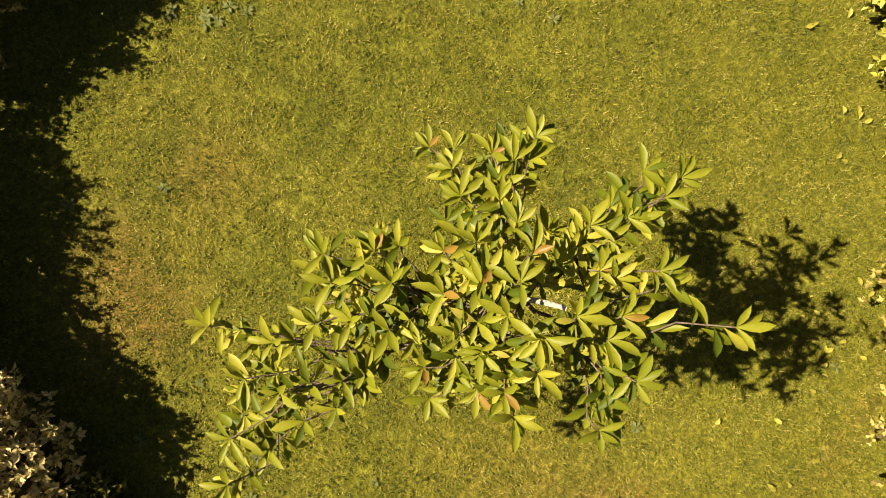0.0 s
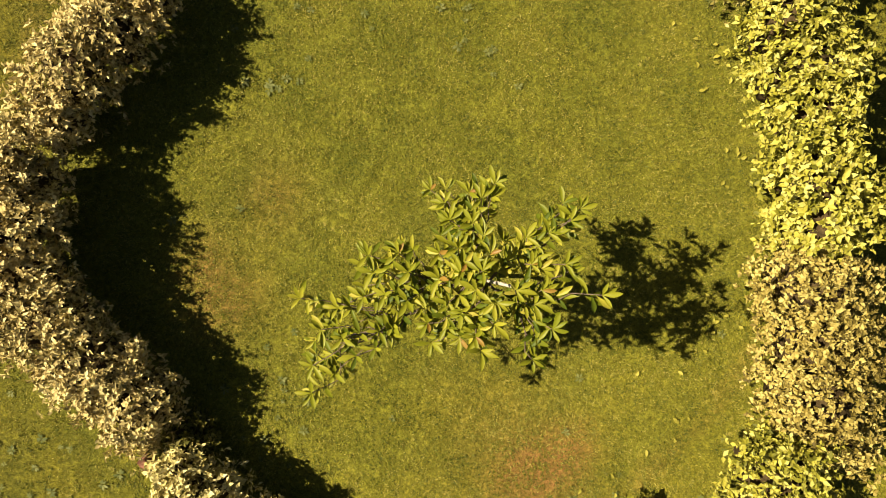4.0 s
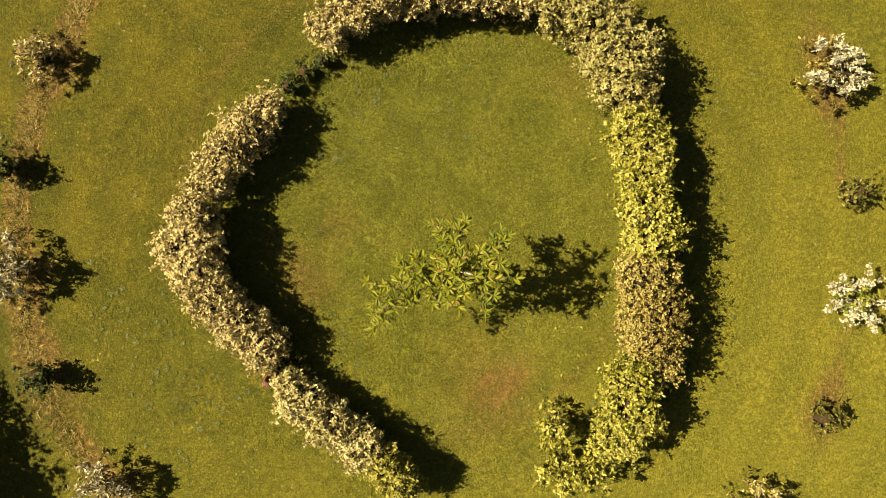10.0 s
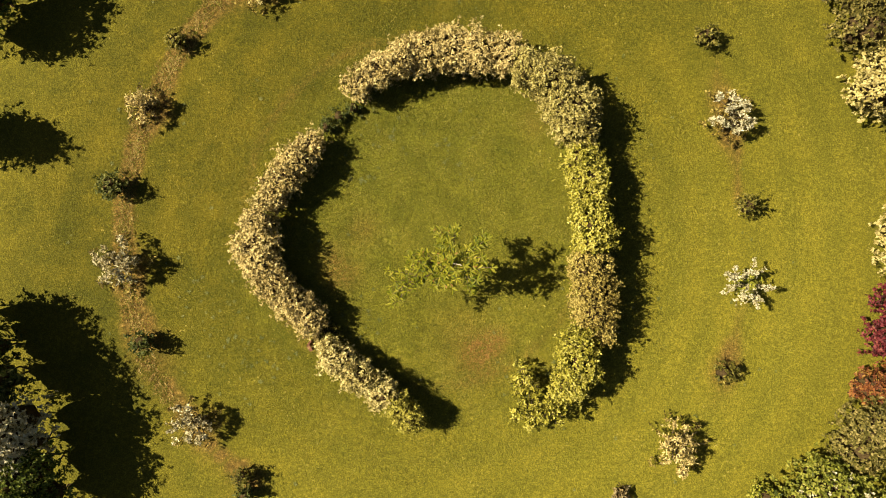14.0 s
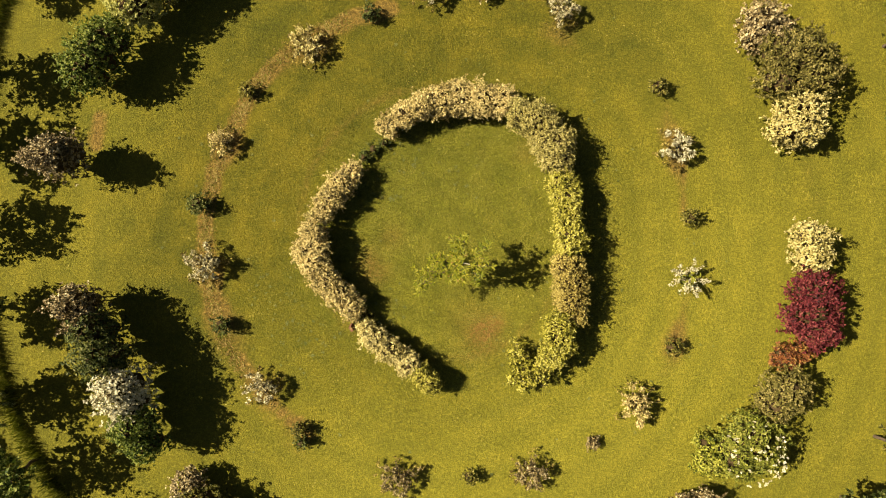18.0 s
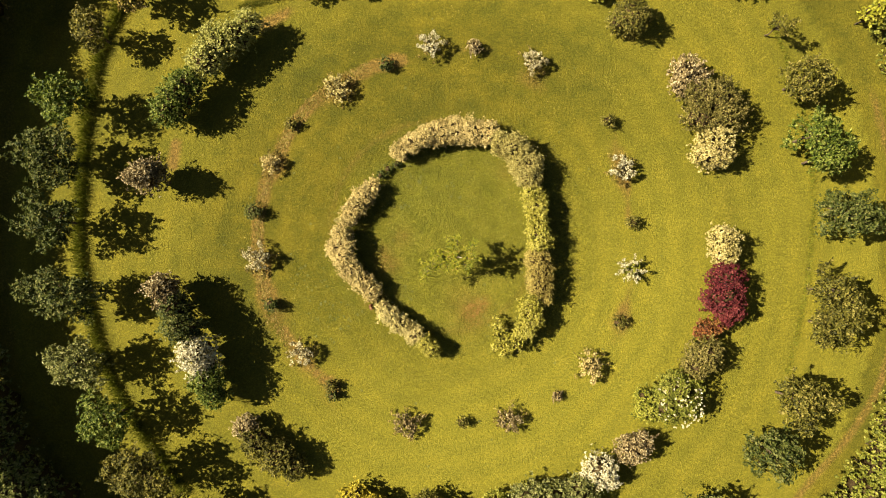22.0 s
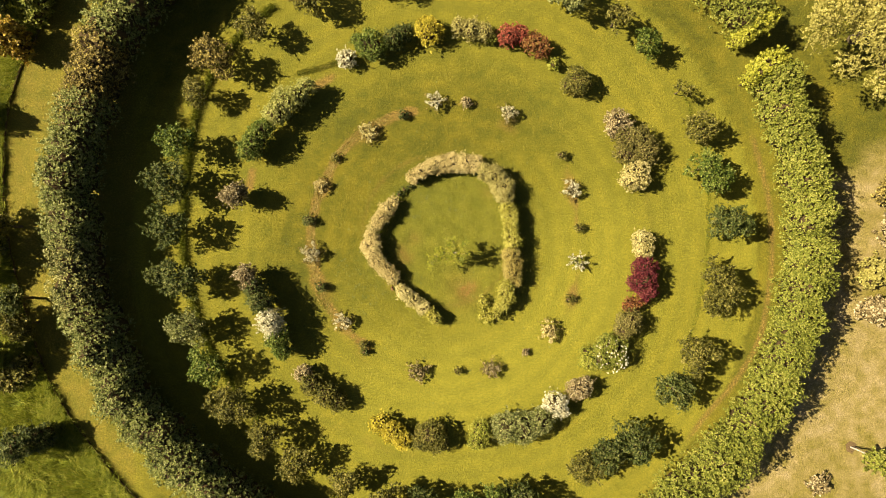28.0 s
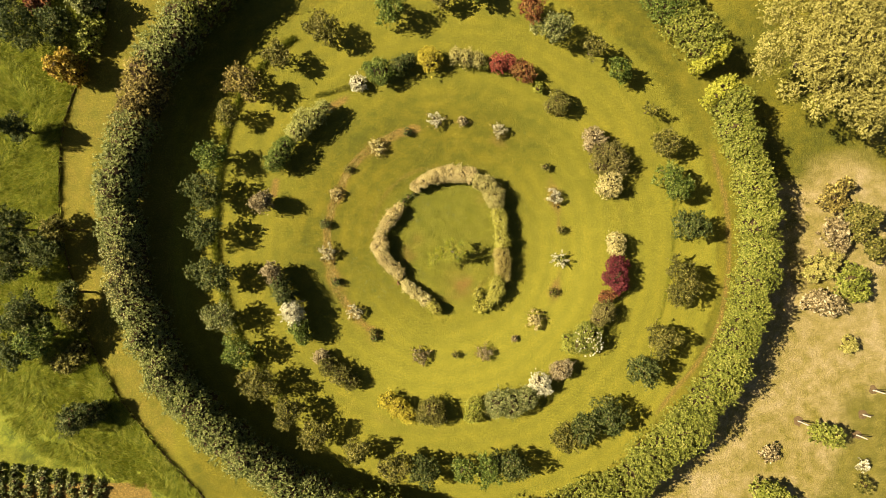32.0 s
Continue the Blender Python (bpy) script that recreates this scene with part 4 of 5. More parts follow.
# ------------------------------------------------------------------ third ring: mixed shrubs
MIXED = [
    ("white", "white-flowering spiky shrub", [(-4.75, 9.24, 0.47, 0.9)]),
    ("green", "rounded mid-green shrub", [(-3.49, 9.82, 0.78, 1.5), (-4.03, 9.97, 0.44, 1.2)]),
    ("darkgreen", "dark green rounded shrub", [(-2.44, 10.16, 0.50, 1.3), (-1.94, 10.47, 0.44, 1.2)]),
    ("yellow", "golden yellow rounded shrub", [(-0.68, 10.50, 0.70, 1.3), (-1.00, 10.72, 0.42, 1.2)]),
    ("tancream", "grey-cream leaved wide shrub", [(0.75, 10.72, 0.44, 1.1), (1.31, 10.60, 0.50, 1.2), (1.91, 10.53, 0.41, 1.1)]),
    ("yellowgreen", "small yellow-green bush", [(2.33, 10.25, 0.25, 0.7)]),
    ("scarlet", "salmon-red leaved shrub", [(3.06, 10.28, 0.53, 1.2), (3.64, 10.44, 0.44, 1.1)]),
    ("redbrown", "red-brown leaved shrub", [(4.31, 9.97, 0.56, 1.2), (4.73, 9.69, 0.41, 1.1)]),
    ("yellowgreen", "small yellow bush", [(5.33, 9.02, 0.28, 0.7)]),
    ("olive", "dense olive-green shrub", [(6.42, 8.14, 0.69, 1.4), (6.06, 7.97, 0.44, 1.1)]),
    ("pinkbrown", "pink-cream leaved shrub", [(8.31, 6.28, 0.53, 1.2), (8.69, 5.97, 0.47, 1.1), (8.20, 5.82, 0.38, 0.9)]),
    ("bronze", "large olive-brown shrub", [(8.79, 5.33, 0.62, 1.4), (9.35, 5.27, 0.69, 1.5), (9.60, 4.71, 0.62, 1.4), (8.88, 4.66, 0.63, 1.2)]),
    ("palecream", "pale cream-yellow rounded shrub", [(9.23, 3.71, 0.69, 1.4), (9.00, 3.34, 0.50, 1.2), (9.44, 3.31, 0.44, 1.2)]),
    ("palecream", "pale cream-yellow upright shrub", [(9.54, 0.50, 0.47, 1.3), (9.66, 0.00, 0.47, 1.3)]),
    ("red", "deep crimson leaved shrub", [(9.60, -0.90, 0.59, 1.5), (9.54, -1.53, 0.69, 1.5), (9.75, -2.00, 0.47, 1.3)]),
    ("redbrown", "orange-red low bush", [(9.03, -2.66, 0.38, 0.9), (9.44, -2.54, 0.31, 0.8)]),
    ("bronze", "bronze-olive shrub", [(8.91, -3.46, 0.62, 1.4), (8.69, -3.91, 0.47, 1.2)]),
    ("hedgegreen", "large green shrub with white flower heads", [(7.98, -4.77, 0.75, 1.5), (7.67, -5.14, 0.69, 1.3), (8.31, -5.22, 0.50, 1.2)]),
    ("yellowgreen", "yellow-leaved shrub", [(7.02, -5.42, 0.44, 1.0), (6.92, -5.00, 0.31, 0.8)]),
    ("pinkbrown", "brownish-cream loose shrub", [(6.50, -6.72, 0.56, 1.2), (6.90, -6.49, 0.38, 1.0)]),
    ("white", "white-flowering rounded shrub", [(5.36, -7.45, 0.59, 1.2), (5.69, -7.78, 0.38, 1.0)]),
    ("greygreen", "large mid-green spreading shrub", [(4.61, -8.23, 0.69, 1.4), (3.77, -8.57, 0.81, 1.5), (2.99, -8.57, 0.75, 1.4)]),
    ("yellowgreen", "yellow-green leaved shrub", [(1.81, -8.78, 0.56, 1.1), (1.60, -9.31, 0.47, 1.0)]),
    ("olive", "olive-brown large shrub", [(-0.59, -8.88, 0.75, 1.4), (-0.28, -9.32, 0.56, 1.2), (-1.06, -9.28, 0.50, 1.1)]),
    ("yellow", "golden yellow spreading shrub", [(-3.09, -8.47, 0.53, 1.0), (-2.44, -8.85, 0.63, 1.1), (-1.94, -9.22, 0.50, 1.0)]),
    ("olive", "dark green and brown shrub", [(-6.36, -6.51, 0.56, 1.3), (-5.67, -6.95, 0.62, 1.3), (-5.08, -7.43, 0.44, 1.0)]),
    ("pinkbrown", "cream and brown small shrub", [(-6.80, -5.99, 0.44, 1.0)]),
    ("green", "fresh green shrub", [(-7.90, -4.30, 0.56, 2.0), (-7.69, -4.86, 0.42, 1.7)]),
    ("white", "white-flowering dense shrub", [(-8.20, -3.36, 0.58, 2.2), (-8.05, -3.85, 0.44, 2.0)]),
    ("darkgreen", "dark green shrub", [(-8.62, -2.50, 0.58, 2.2), (-8.90, -1.90, 0.52, 2.1)]),
    ("pinkbrown", "brownish-cream shrub", [(-9.36, -1.15, 0.44, 2.1), (-9.23, -1.58, 0.36, 1.9)]),
    ("pinkbrown", "brownish-pink upright shrub", [(-9.96, 2.54, 0.54, 2.1), (-9.76, 2.76, 0.36, 1.8)]),
    ("palegreen", "pale cream-green tall shrub", [(-6.61, 7.76, 0.44, 1.5), (-6.96, 7.37, 0.50, 1.7)]),
    ("palegreen", "pale yellow-green tall shrub", [(-7.55, 7.05, 0.62, 1.8), (-8.05, 6.45, 0.58, 1.75)]),
    ("green", "dark green glossy tall shrub", [(-8.62, 5.70, 0.50, 1.8), (-8.92, 5.22, 0.54, 1.9), (-9.22, 4.76, 0.52, 1.8)]),
]
MADE = {}
for kind, words, bl in MIXED:
    MADE[words] = shrub("shrub", bl, kind, words + " in the third ring", "shrub", "ring of mixed shrubs", 700, (0.064, 0.036), 0.4, 0.2, spikes=0.35)


def flower_heads(owner, r, z, n):
    """White flower heads on the top of a shrub."""
    rng = next_rng()
    for k in range(n):
        q, a = r * math.sqrt(rng.random()), rng.uniform(0, 6.28)
        c = np.array([q * math.cos(a), q * math.sin(a), z - 0.45 * (q / r) ** 2])
        V, F = leaf_arrays(c + rng.normal(0, 0.02, (12, 3)), np.tile([0, 0, 1.0], (12, 1)), rng, 0.042, 0.034)
        part("flower_head", mesh_np("flower_head", V, F, LEAF["white"]), owner, "white flower head", "stuff")


flower_heads(MADE["large green shrub with white flower heads"], 0.85, 1.56, 60)

# ------------------------------------------------------------------ fourth ring: young trees
TREES_W = [(-9.01, 10.51, 0.74, 2.3, "olive"), (-10.75, 9.04, 0.98, 2.7, "hedgebrown"), (-11.76, 7.38, 0.67, 2.2, "olive"), (-12.58, 5.10, 0.89, 2.6, "green"),
           (-12.95, 3.08, 0.92, 2.6, "darkgreen"), (-12.92, 1.01, 0.95, 2.6, "darkgreen"), (-12.34, -1.37, 1.04, 2.7, "darkgreen"), (-12.10, -3.63, 0.86, 2.4, "greygreen"),
           (-11.12, -5.53, 0.89, 2.6, "green"), (-9.96, -7.36, 0.98, 2.6, "olive"), (-8.45, -8.79, 0.83, 2.4, "olive"), (-6.95, -10.14, 0.80, 2.3, "olive")]
TREES_S = [(-4.73, -11.09, 0.68, 2.1, "olive"), (-2.64, -11.89, 0.80, 2.3, "olive"), (-0.98, -11.98, 0.89, 2.4, "darkgreen"), (1.11, -12.14, 0.68, 2.2, "green"),
           (2.57, -11.85, 0.80, 2.4, "green"), (3.71, -11.67, 0.92, 2.4, "darkgreen"), (6.62, -10.23, 0.83, 2.2, "olive"), (7.69, -9.62, 0.86, 2.3, "darkgreen"), (8.91, -9.01, 0.98, 2.4, "darkgreen")]
TREES_E = [(10.87, -6.57, 0.95, 2.6, "darkgreen"), (11.79, -4.92, 0.89, 2.6, "olive"), (12.95, -2.41, 0.82, 2.5, "olive"), (12.89, -1.25, 0.82, 2.5, "olive"),
           (13.38, 1.31, 0.86, 2.5, "darkgreen"), (12.71, 3.15, 0.73, 2.5, "green"), (12.40, 3.94, 0.79, 2.5, "green"), (12.03, 5.77, 0.73, 2.3, "olive"),
           (9.62, 9.77, 0.67, 2.2, "green"), (8.21, 11.00, 0.55, 2.2, "olive"), (5.99, 12.00, 0.92, 2.6, "greygreen")]
TREES_N = [(4.89, 13.10, 0.73, 2.4, "redbrown"), (-2.87, 13.10, 0.86, 2.5, "green"), (-6.54, 12.00, 0.82, 2.5, "olive"), (0.06, 13.71, 0.55, 1.9, "olive"), (1.72, 14.12, 0.74, 2.3, "green")]
TREE_WORDS = {"olive": "olive-green", "hedgebrown": "brown-leaved", "green": "fresh green", "darkgreen": "dark green", "greygreen": "grey-green", "redbrown": "purple-brown leaved"}
for x, y, r, h, kind in TREES_W + TREES_S + TREES_E + TREES_N:
    small_tree(x, y, r * 1.08, h, kind, TREE_WORDS[kind] + " young tree with a spreading crown", "ring of young trees")
small_tree(11.37, 7.69, 0.43, 1.9, "olive", "thin sparse sapling in the ring of trees", "ring of young trees", 60, (0.1, 0.05), 0.025)


# ------------------------------------------------------------------ sapling inside the low hedge
def sapling_leaf(seed, length, width):
    """A pointed leaf, folded on its midrib and bent down to the tip; it grows along +x from its stalk."""
    rng = np.random.default_rng(seed)
    t = np.array([0.0, 0.12, 0.35, 0.6, 0.82, 1.0])
    w = np.array([0.03, 0.12, 0.36, 0.50, 0.36, 0.0]) * width
    bend, fold, twist = rng.uniform(0.1, 0.35), rng.uniform(0.4, 0.95), rng.uniform(-0.15, 0.15)
    mid = np.stack([t * length, twist * length * t ** 2, -bend * length * t ** 2], 1)
    wave = 0.05 * width * np.sin(t * 11 + seed)
    l = mid + np.stack([0 * t, w, w * fold + wave], 1)
    r = mid + np.stack([0 * t, -w, w * fold - wave], 1)
    V = np.concatenate([mid, l, r])
    n = len(t)
    F = [[i, i + 1, n + i + 1, n + i] for i in range(n - 1)] + [[i + 1, i, 2 * n + i, 2 * n + i + 1] for i in range(n - 1)]
    return V, np.array(F)


def build_sapling():
    rng = np.random.default_rng(7)
    bx, by = 0.48, -0.157
    e = thing("cherry_sapling", bx, by, "young cherry tree with glossy yellow-green pointed leaves", "tree")
    trunk_top = (0.0, 0.0, 1.75)
    V, F = tube_arrays(branch_points((-0.02, 0.03, 0), trunk_top, rng, 0, 7, 0.015), np.linspace(0.024, 0.014, 7), 9)
    part("trunk", mesh_np("sapling_trunk", V, F, TWIG, True), e)
    V, F = tube_arrays([(-0.02, 0.02, 1.86), (0.05, 0.01, 1.90), (0.13, -0.01, 1.92)], [0.011, 0.012, 0.010], 8)
    part("broken_stub", mesh_np("broken_stub", V, F, PALE, True), e, "pale bare broken stub")
    shapes = [mesh_np("leaf", *sapling_leaf(k, 0.124, 0.036), LEAF["sapling"], True) for k in range(8)]
    tips = [mesh_np("leaf", *sapling_leaf(k + 20, 0.10, 0.036), LEAF["redtip"], True) for k in range(3)]
    loose_v, loose_f, off = [], [], 0
    made = 0
    for start_z, ends in BOUGHS:
        centre = np.mean([p[:3] for p in ends], axis=0) - (bx, by, 0)
        knee = np.array([0, 0, start_z]) * 0.45 + centre * 0.55 + (0, 0, -0.05)
        V, F = tube_arrays(branch_points((0, 0, start_z), knee, rng, 0.05), np.linspace(0.010, 0.006, 5), 6)
        limb = part("limb", mesh_np("sapling_limb", V, F, TWIG, True), e)
        more = []
        for p, q in zip(ends, ends[1:]):
            j = rng.normal(0, 0.06, 2)
            more.append(((p[0] + q[0]) / 2 + j[0], (p[1] + q[1]) / 2 + j[1], (p[2] + q[2]) / 2 - rng.uniform(0.1, 0.35)))
        for f in (0.5, 0.75, 1.0):
            q = np.array([bx, by, start_z]) * (1 - f) + (knee + (bx, by, 0)) * f + (*rng.normal(0, 0.05, 2), 0.06)
            more.append(tuple(q))
        for p in ends:
            f = rng.uniform(0.35, 0.7)
            q = (knee + (bx, by, 0)) * (1 - f) + np.array(p) * f + (*rng.normal(0, 0.03, 2), 0.03)
            more.append(tuple(q))
        for place, (px, py, pz) in enumerate(list(ends) + more):
            own = 5 if place < len(ends) else 0
            tip = np.array([px - bx, py - by, pz])
            away = tip - knee
            reach = np.linalg.norm(away) + 1e-6
            away = away / reach
            fan = np.array([tip[0], tip[1], 0.0]) / (np.hypot(tip[0], tip[1]) + 0.05) * 0.85
            V, F = tube_arrays(branch_points(knee, tip, rng, 0.04), np.linspace(0.006, 0.003, 5), 5)
            part("twig", mesh_np("sapling_twig", V, F, TWIG, True), limb)
            n = int(rng.integers(11, 15)) if own else int(rng.integers(4, 8))
            for k in range(n):
                a = k * 2.4 + rng.uniform(-0.4, 0.4)
                back = rng.uniform(0.0, min(0.16, reach)) if k > 3 else 0.0
                root = tip - away * back
                lift = rng.uniform(-0.45, 0.25) if k > 3 else rng.uniform(0.2, 0.9)
                d = np.array([math.cos(a), math.sin(a), lift]) + fan
                m = Matrix.Translation(root) @ Vector(d).to_track_quat("X", "Z").to_matrix().to_4x4() @ pose(0, 0, 0, rng.uniform(-22, 22)) @ Matrix.Scale(rng.uniform(0.68, 1.1), 4)
                if k < own:
                    young = k == 0 and rng.random() < 0.25
                    ob = part("leaf", tips[k % 3] if young else shapes[int(rng.integers(8))], limb, "reddish young leaf" if young else "")
                    ob.matrix_local = m
                    made += 1
                else:
                    V, F = sapling_leaf(int(rng.integers(100)), 0.124, 0.036)
                    M = np.array(m)
                    loose_v.append(V @ M[:3, :3].T + M[:3, 3])
                    loose_f.append(F + off)
                    off += len(V)
    part("lower_leaves", mesh_np("lower_leaves", np.concatenate(loose_v), np.concatenate(loose_f), LEAF["sapling"], True), e, kind="stuff")
    return e


BOUGHS = [
    (1.55, [(-0.761, -0.265, 1.85), (-0.491, -0.529, 1.8), (-0.632, -0.476, 1.8), (-0.684, -0.713, 1.8), (-0.545, -0.768, 1.75), (-0.693, -0.897, 1.8), (-0.255, -0.486, 1.75), (-0.168, -0.496, 1.7)]),
    (1.65, [(-0.325, 0.021, 1.83), (-0.124, 0.036, 1.83), (-0.289, -0.09, 1.83), (-0.524, -0.336, 1.78), (-0.352, -0.254, 1.83), (-0.209, -0.237, 1.83), (-0.051, -0.083, 1.88), (-0.062, -0.272, 1.83)]),
    (1.65, [(0.078, 0.473, 1.65), (0.174, 0.384, 1.65), (0.524, 0.522, 1.65), (0.425, 0.414, 1.7), (0.347, 0.463, 1.55), (0.209, 0.266, 1.7), (0.366, 0.247, 1.75), (0.435, 0.157, 1.8)]),
    (1.7, [(0.72, 0.15, 1.8), (0.867, 0.187, 1.8), (1.015, 0.266, 1.8), (1.074, 0.345, 1.8), (0.965, -0.021, 1.9), (0.749, -0.026, 1.85), (0.582, -0.007, 1.85), (0.681, 0.084, 1.65)]),
    (1.7, [(1.14, -0.2, 2.15), (0.796, -0.185, 2.0), (0.757, -0.278, 1.95), (0.883, -0.442, 1.9), (0.768, -0.655, 1.8), (0.749, -0.52, 1.8), (0.632, -0.188, 2.0)]),
    (1.7, [(0.072, -0.429, 1.75), (0.096, -0.578, 1.65), (0.296, -0.345, 1.85), (0.388, -0.501, 1.85), (0.425, -0.593, 1.85), (0.507, -0.418, 1.9), (0.288, -0.531, 1.7), (0.505, -0.26, 2.05)]),
    (1.75, [(0.265, 0.075, 1.92), (0.145, 0.04, 1.87), (0.284, -0.082, 1.97), (0.147, -0.123, 1.87), (0.034, -0.229, 1.72), (0.417, -0.065, 2.07), (0.379, -0.189, 2.02), (0.207, -0.286, 1.82), (0.465, 0.037, 2.02)]),
]
build_sapling()


# ------------------------------------------------------------------ grass blades and long grass
def grass_patch(name, n, sample, height, width, kind, label, lean=0.9, z=0.0, leafy=0.0, tuft=1):
    """Many single blades at the places that sample(n) gives, tuft blades together leaning one way."""
    rng = next_rng()
    P = sample(n // tuft, rng)
    n = len(P) * tuft
    a = rng.uniform(0, 6.28, n)
    if tuft > 1:
        a = np.repeat(np.sin(P[:, 0] * 0.9 + 1.7 * np.sin(P[:, 1] * 0.6)) * 2.2 + rng.normal(0, 0.7, len(P)), tuft) + rng.normal(0, 0.55, n)
        P = np.repeat(P, tuft, 0) + rng.normal(0, height * 0.32, (n, 2))
    h = height * rng.uniform(0.5, 1.3, n)
    l = h * lean * rng.uniform(0.2, 1.3, n)
    base = np.stack([P[:, 0], P[:, 1], z + swell(P[:, 0], P[:, 1])], 1)
    s = np.stack([-np.sin(a), np.cos(a), 0 * a], 1) * (width * rng.uniform(0.6, 1.4, n))[:, None] * 0.5
    tip = base + np.stack([np.cos(a) * l, np.sin(a) * l, h], 1)
    V = np.stack([base - s, base + s, tip], 1).reshape(-1, 3)
    F = np.arange(3 * n).reshape(-1, 3)
    if leafy:
        k = int(n * leafy)
        Q = base[rng.choice(n, k)]
        Q[:, 2] += rng.uniform(0.004, 0.014, k)
        V2, F2 = leaf_arrays(Q, np.tile([0, 0, 1.0], (k, 1)), rng, 0.012, 0.010, 0.9, simple=True)
        F = np.concatenate([F, F2 + len(V)])
        V = np.concatenate([V, V2])
    return tagged(new(name, mesh_np(name, V, F, LEAF[kind])), label, "grass", kind="stuff")


def lawn_places(n, rng):
    """In tufts: dense inside the low hedge, thinning out evenly over the rings."""
    k = n // 14
    r = 6.4 * np.sqrt(rng.random(k))
    a = rng.uniform(0, 6.28, k)
    keep = rng.random(k) < np.clip(1.0 - (r - 3.3) / 3.1, 0.0, 1.0) ** 1.8
    c = np.stack([0.2 + r * np.cos(a), 0.4 + r * np.sin(a)], 1)[keep]
    return np.repeat(c, 14, 0) + rng.normal(0, 0.03, (14 * len(c), 2))


grass_patch("lawn_grass", 770000, lawn_places, 0.018, 0.0065, "grass", "short mown grass blades with clover leaves", 1.5, 0.0, 0.2)


def lawn_weeds(n):
    """Low flat rosettes of grey-green weeds, in loose colonies west of the low hedge and thinly elsewhere."""
    rng = next_rng()
    r, a = 8.0 * np.sqrt(rng.random(n)), rng.uniform(0, 6.28, n)
    P = np.stack([r * np.cos(a), 0.4 + r * np.sin(a)], 1)
    colony = rng.choice(len(WEED_SPOTS), n)
    own = np.array(WEED_SPOTS)[colony] + rng.normal(0, 0.32, (n, 2))
    P = np.where((rng.random(n) < 0.6)[:, None], own, P)
    k = 7
    Q = np.repeat(P, k, 0)
    t = np.tile(np.arange(k) * 6.283 / k, n) + np.repeat(rng.uniform(0, 6.28, n), k) + rng.uniform(-0.3, 0.3, n * k)
    L = np.repeat(rng.uniform(0.025, 0.06, n), k) * rng.uniform(0.7, 1.2, n * k)
    u, v = np.stack([np.cos(t), np.sin(t)], 1), np.stack([-np.sin(t), np.cos(t)], 1)
    z = 0.014 + swell(Q[:, 0], Q[:, 1])

    def at(f, g, h):
        xy = Q + u * (L * f)[:, None] + v * (L * g)[:, None]
        return np.stack([xy[:, 0], xy[:, 1], z + h], 1)
    V = np.stack([at(0.05, 0, 0), at(0.6, 0.2, 0.008), at(1.0, 0, 0.002), at(0.6, -0.2, 0.008)], 1).reshape(-1, 3)
    o = np.arange(n * k)[:, None] * 4
    return tagged(new("lawn_weed", mesh_np("lawn_weed", V, (o + [0, 3, 2, 1]).reshape(-1, 4), LEAF["weed"])), "pale grey-green weed rosettes in the lawn", "weeds", kind="stuff")


WEED_SPOTS = [(-4.6, -1.3), (-4.2, -2.0), (-3.6, -2.5), (-5.0, -0.6), (-3.1, -2.2), (-1.6, 1.9), (-0.9, 2.6), (1.9, -2.6), (0.6, 2.3), (-1.3, -1.4)]
lawn_weeds(220)


def fallen_leaf(x, y, turn):
    rng = next_rng()
    V, F = sapling_leaf(int(rng.integers(50)), 0.06 * rng.uniform(0.7, 1.2), 0.034)
    ob = new("fallen_leaf", mesh_np("fallen_leaf", V, F, LEAF["creamyellow"], True))
    ob.matrix_world = pose(x, y, 0.028 + float(swell(x, y)), 0, 0, turn)
    return tagged(ob, "fallen pale yellow leaf on the grass", "leaf", "fallen leaves")


leaf_rng = np.random.default_rng(5)
for k in range(46):
    a = leaf_rng.uniform(-1.1, 0.75)
    q = 3.05 - abs(leaf_rng.normal(0, 0.28))
    fallen_leaf(0.15 + q * math.cos(a), 0.5 + q * 1.08 * math.sin(a), float(leaf_rng.uniform(0, 360)))


def along(line, half):
    P = smooth_line(line, 0.05)

    def sample(n, rng):
        k = rng.integers(0, len(P), n)
        return P[k] + rng.normal(0, half * 0.5, (n, 2))
    return sample


STRIP_W = pairs([-8.44, 11.93, -9.72, 10.90, -11.00, 9.30, -11.89, 7.55, -12.41, 5.79, -12.66, 3.87, -12.82, 1.95, -12.79, -0.29, -12.34, -2.53, -11.64, -4.60, -10.52, -6.52, -9.08, -8.44])
STRIP_E = pairs([11.54, 8.18, 12.18, 6.75, 12.82, 4.51, 13.04, 2.27, 12.98, 0.03, 12.66, -2.21, 12.18, -4.28])
grass_patch("long_grass", 15000, along(STRIP_W, 0.20), 0.34, 0.02, "roughgrass", "strip of unmown long grass between the young trees", 0.45)
grass_patch("long_grass", 3000, along(STRIP_E, 0.14), 0.10, 0.014, "roughgrass", "thin strip of unmown grass between the young trees", 0.6)
grass_patch("long_grass", 2500, along(pairs([-7.16, 8.66, -5.88, 8.98, -4.99, 9.30]), 0.15), 0.1, 0.014, "grass", "strip of dry grass in bare soil", 1.0)
RING_W = pairs([-2.69, 6.49, -4.12, 5.72, -5.18, 4.67, -5.88, 3.39, -6.30, 2.27, -6.52, 0.99, -6.52, -0.29, -6.20, -1.89, -5.56, -3.17])
grass_patch("long_grass", 5000, along(RING_W, 0.25), 0.05, 0.012, "roughgrass", "rough grass in the planted soil strip", 1.2)
grass_patch("dry_grass", 5500, along(RING_W, 0.20), 0.05, 0.008, "straw", "cut dry straw-coloured grass on the soil strip", 2.2, tuft=5)


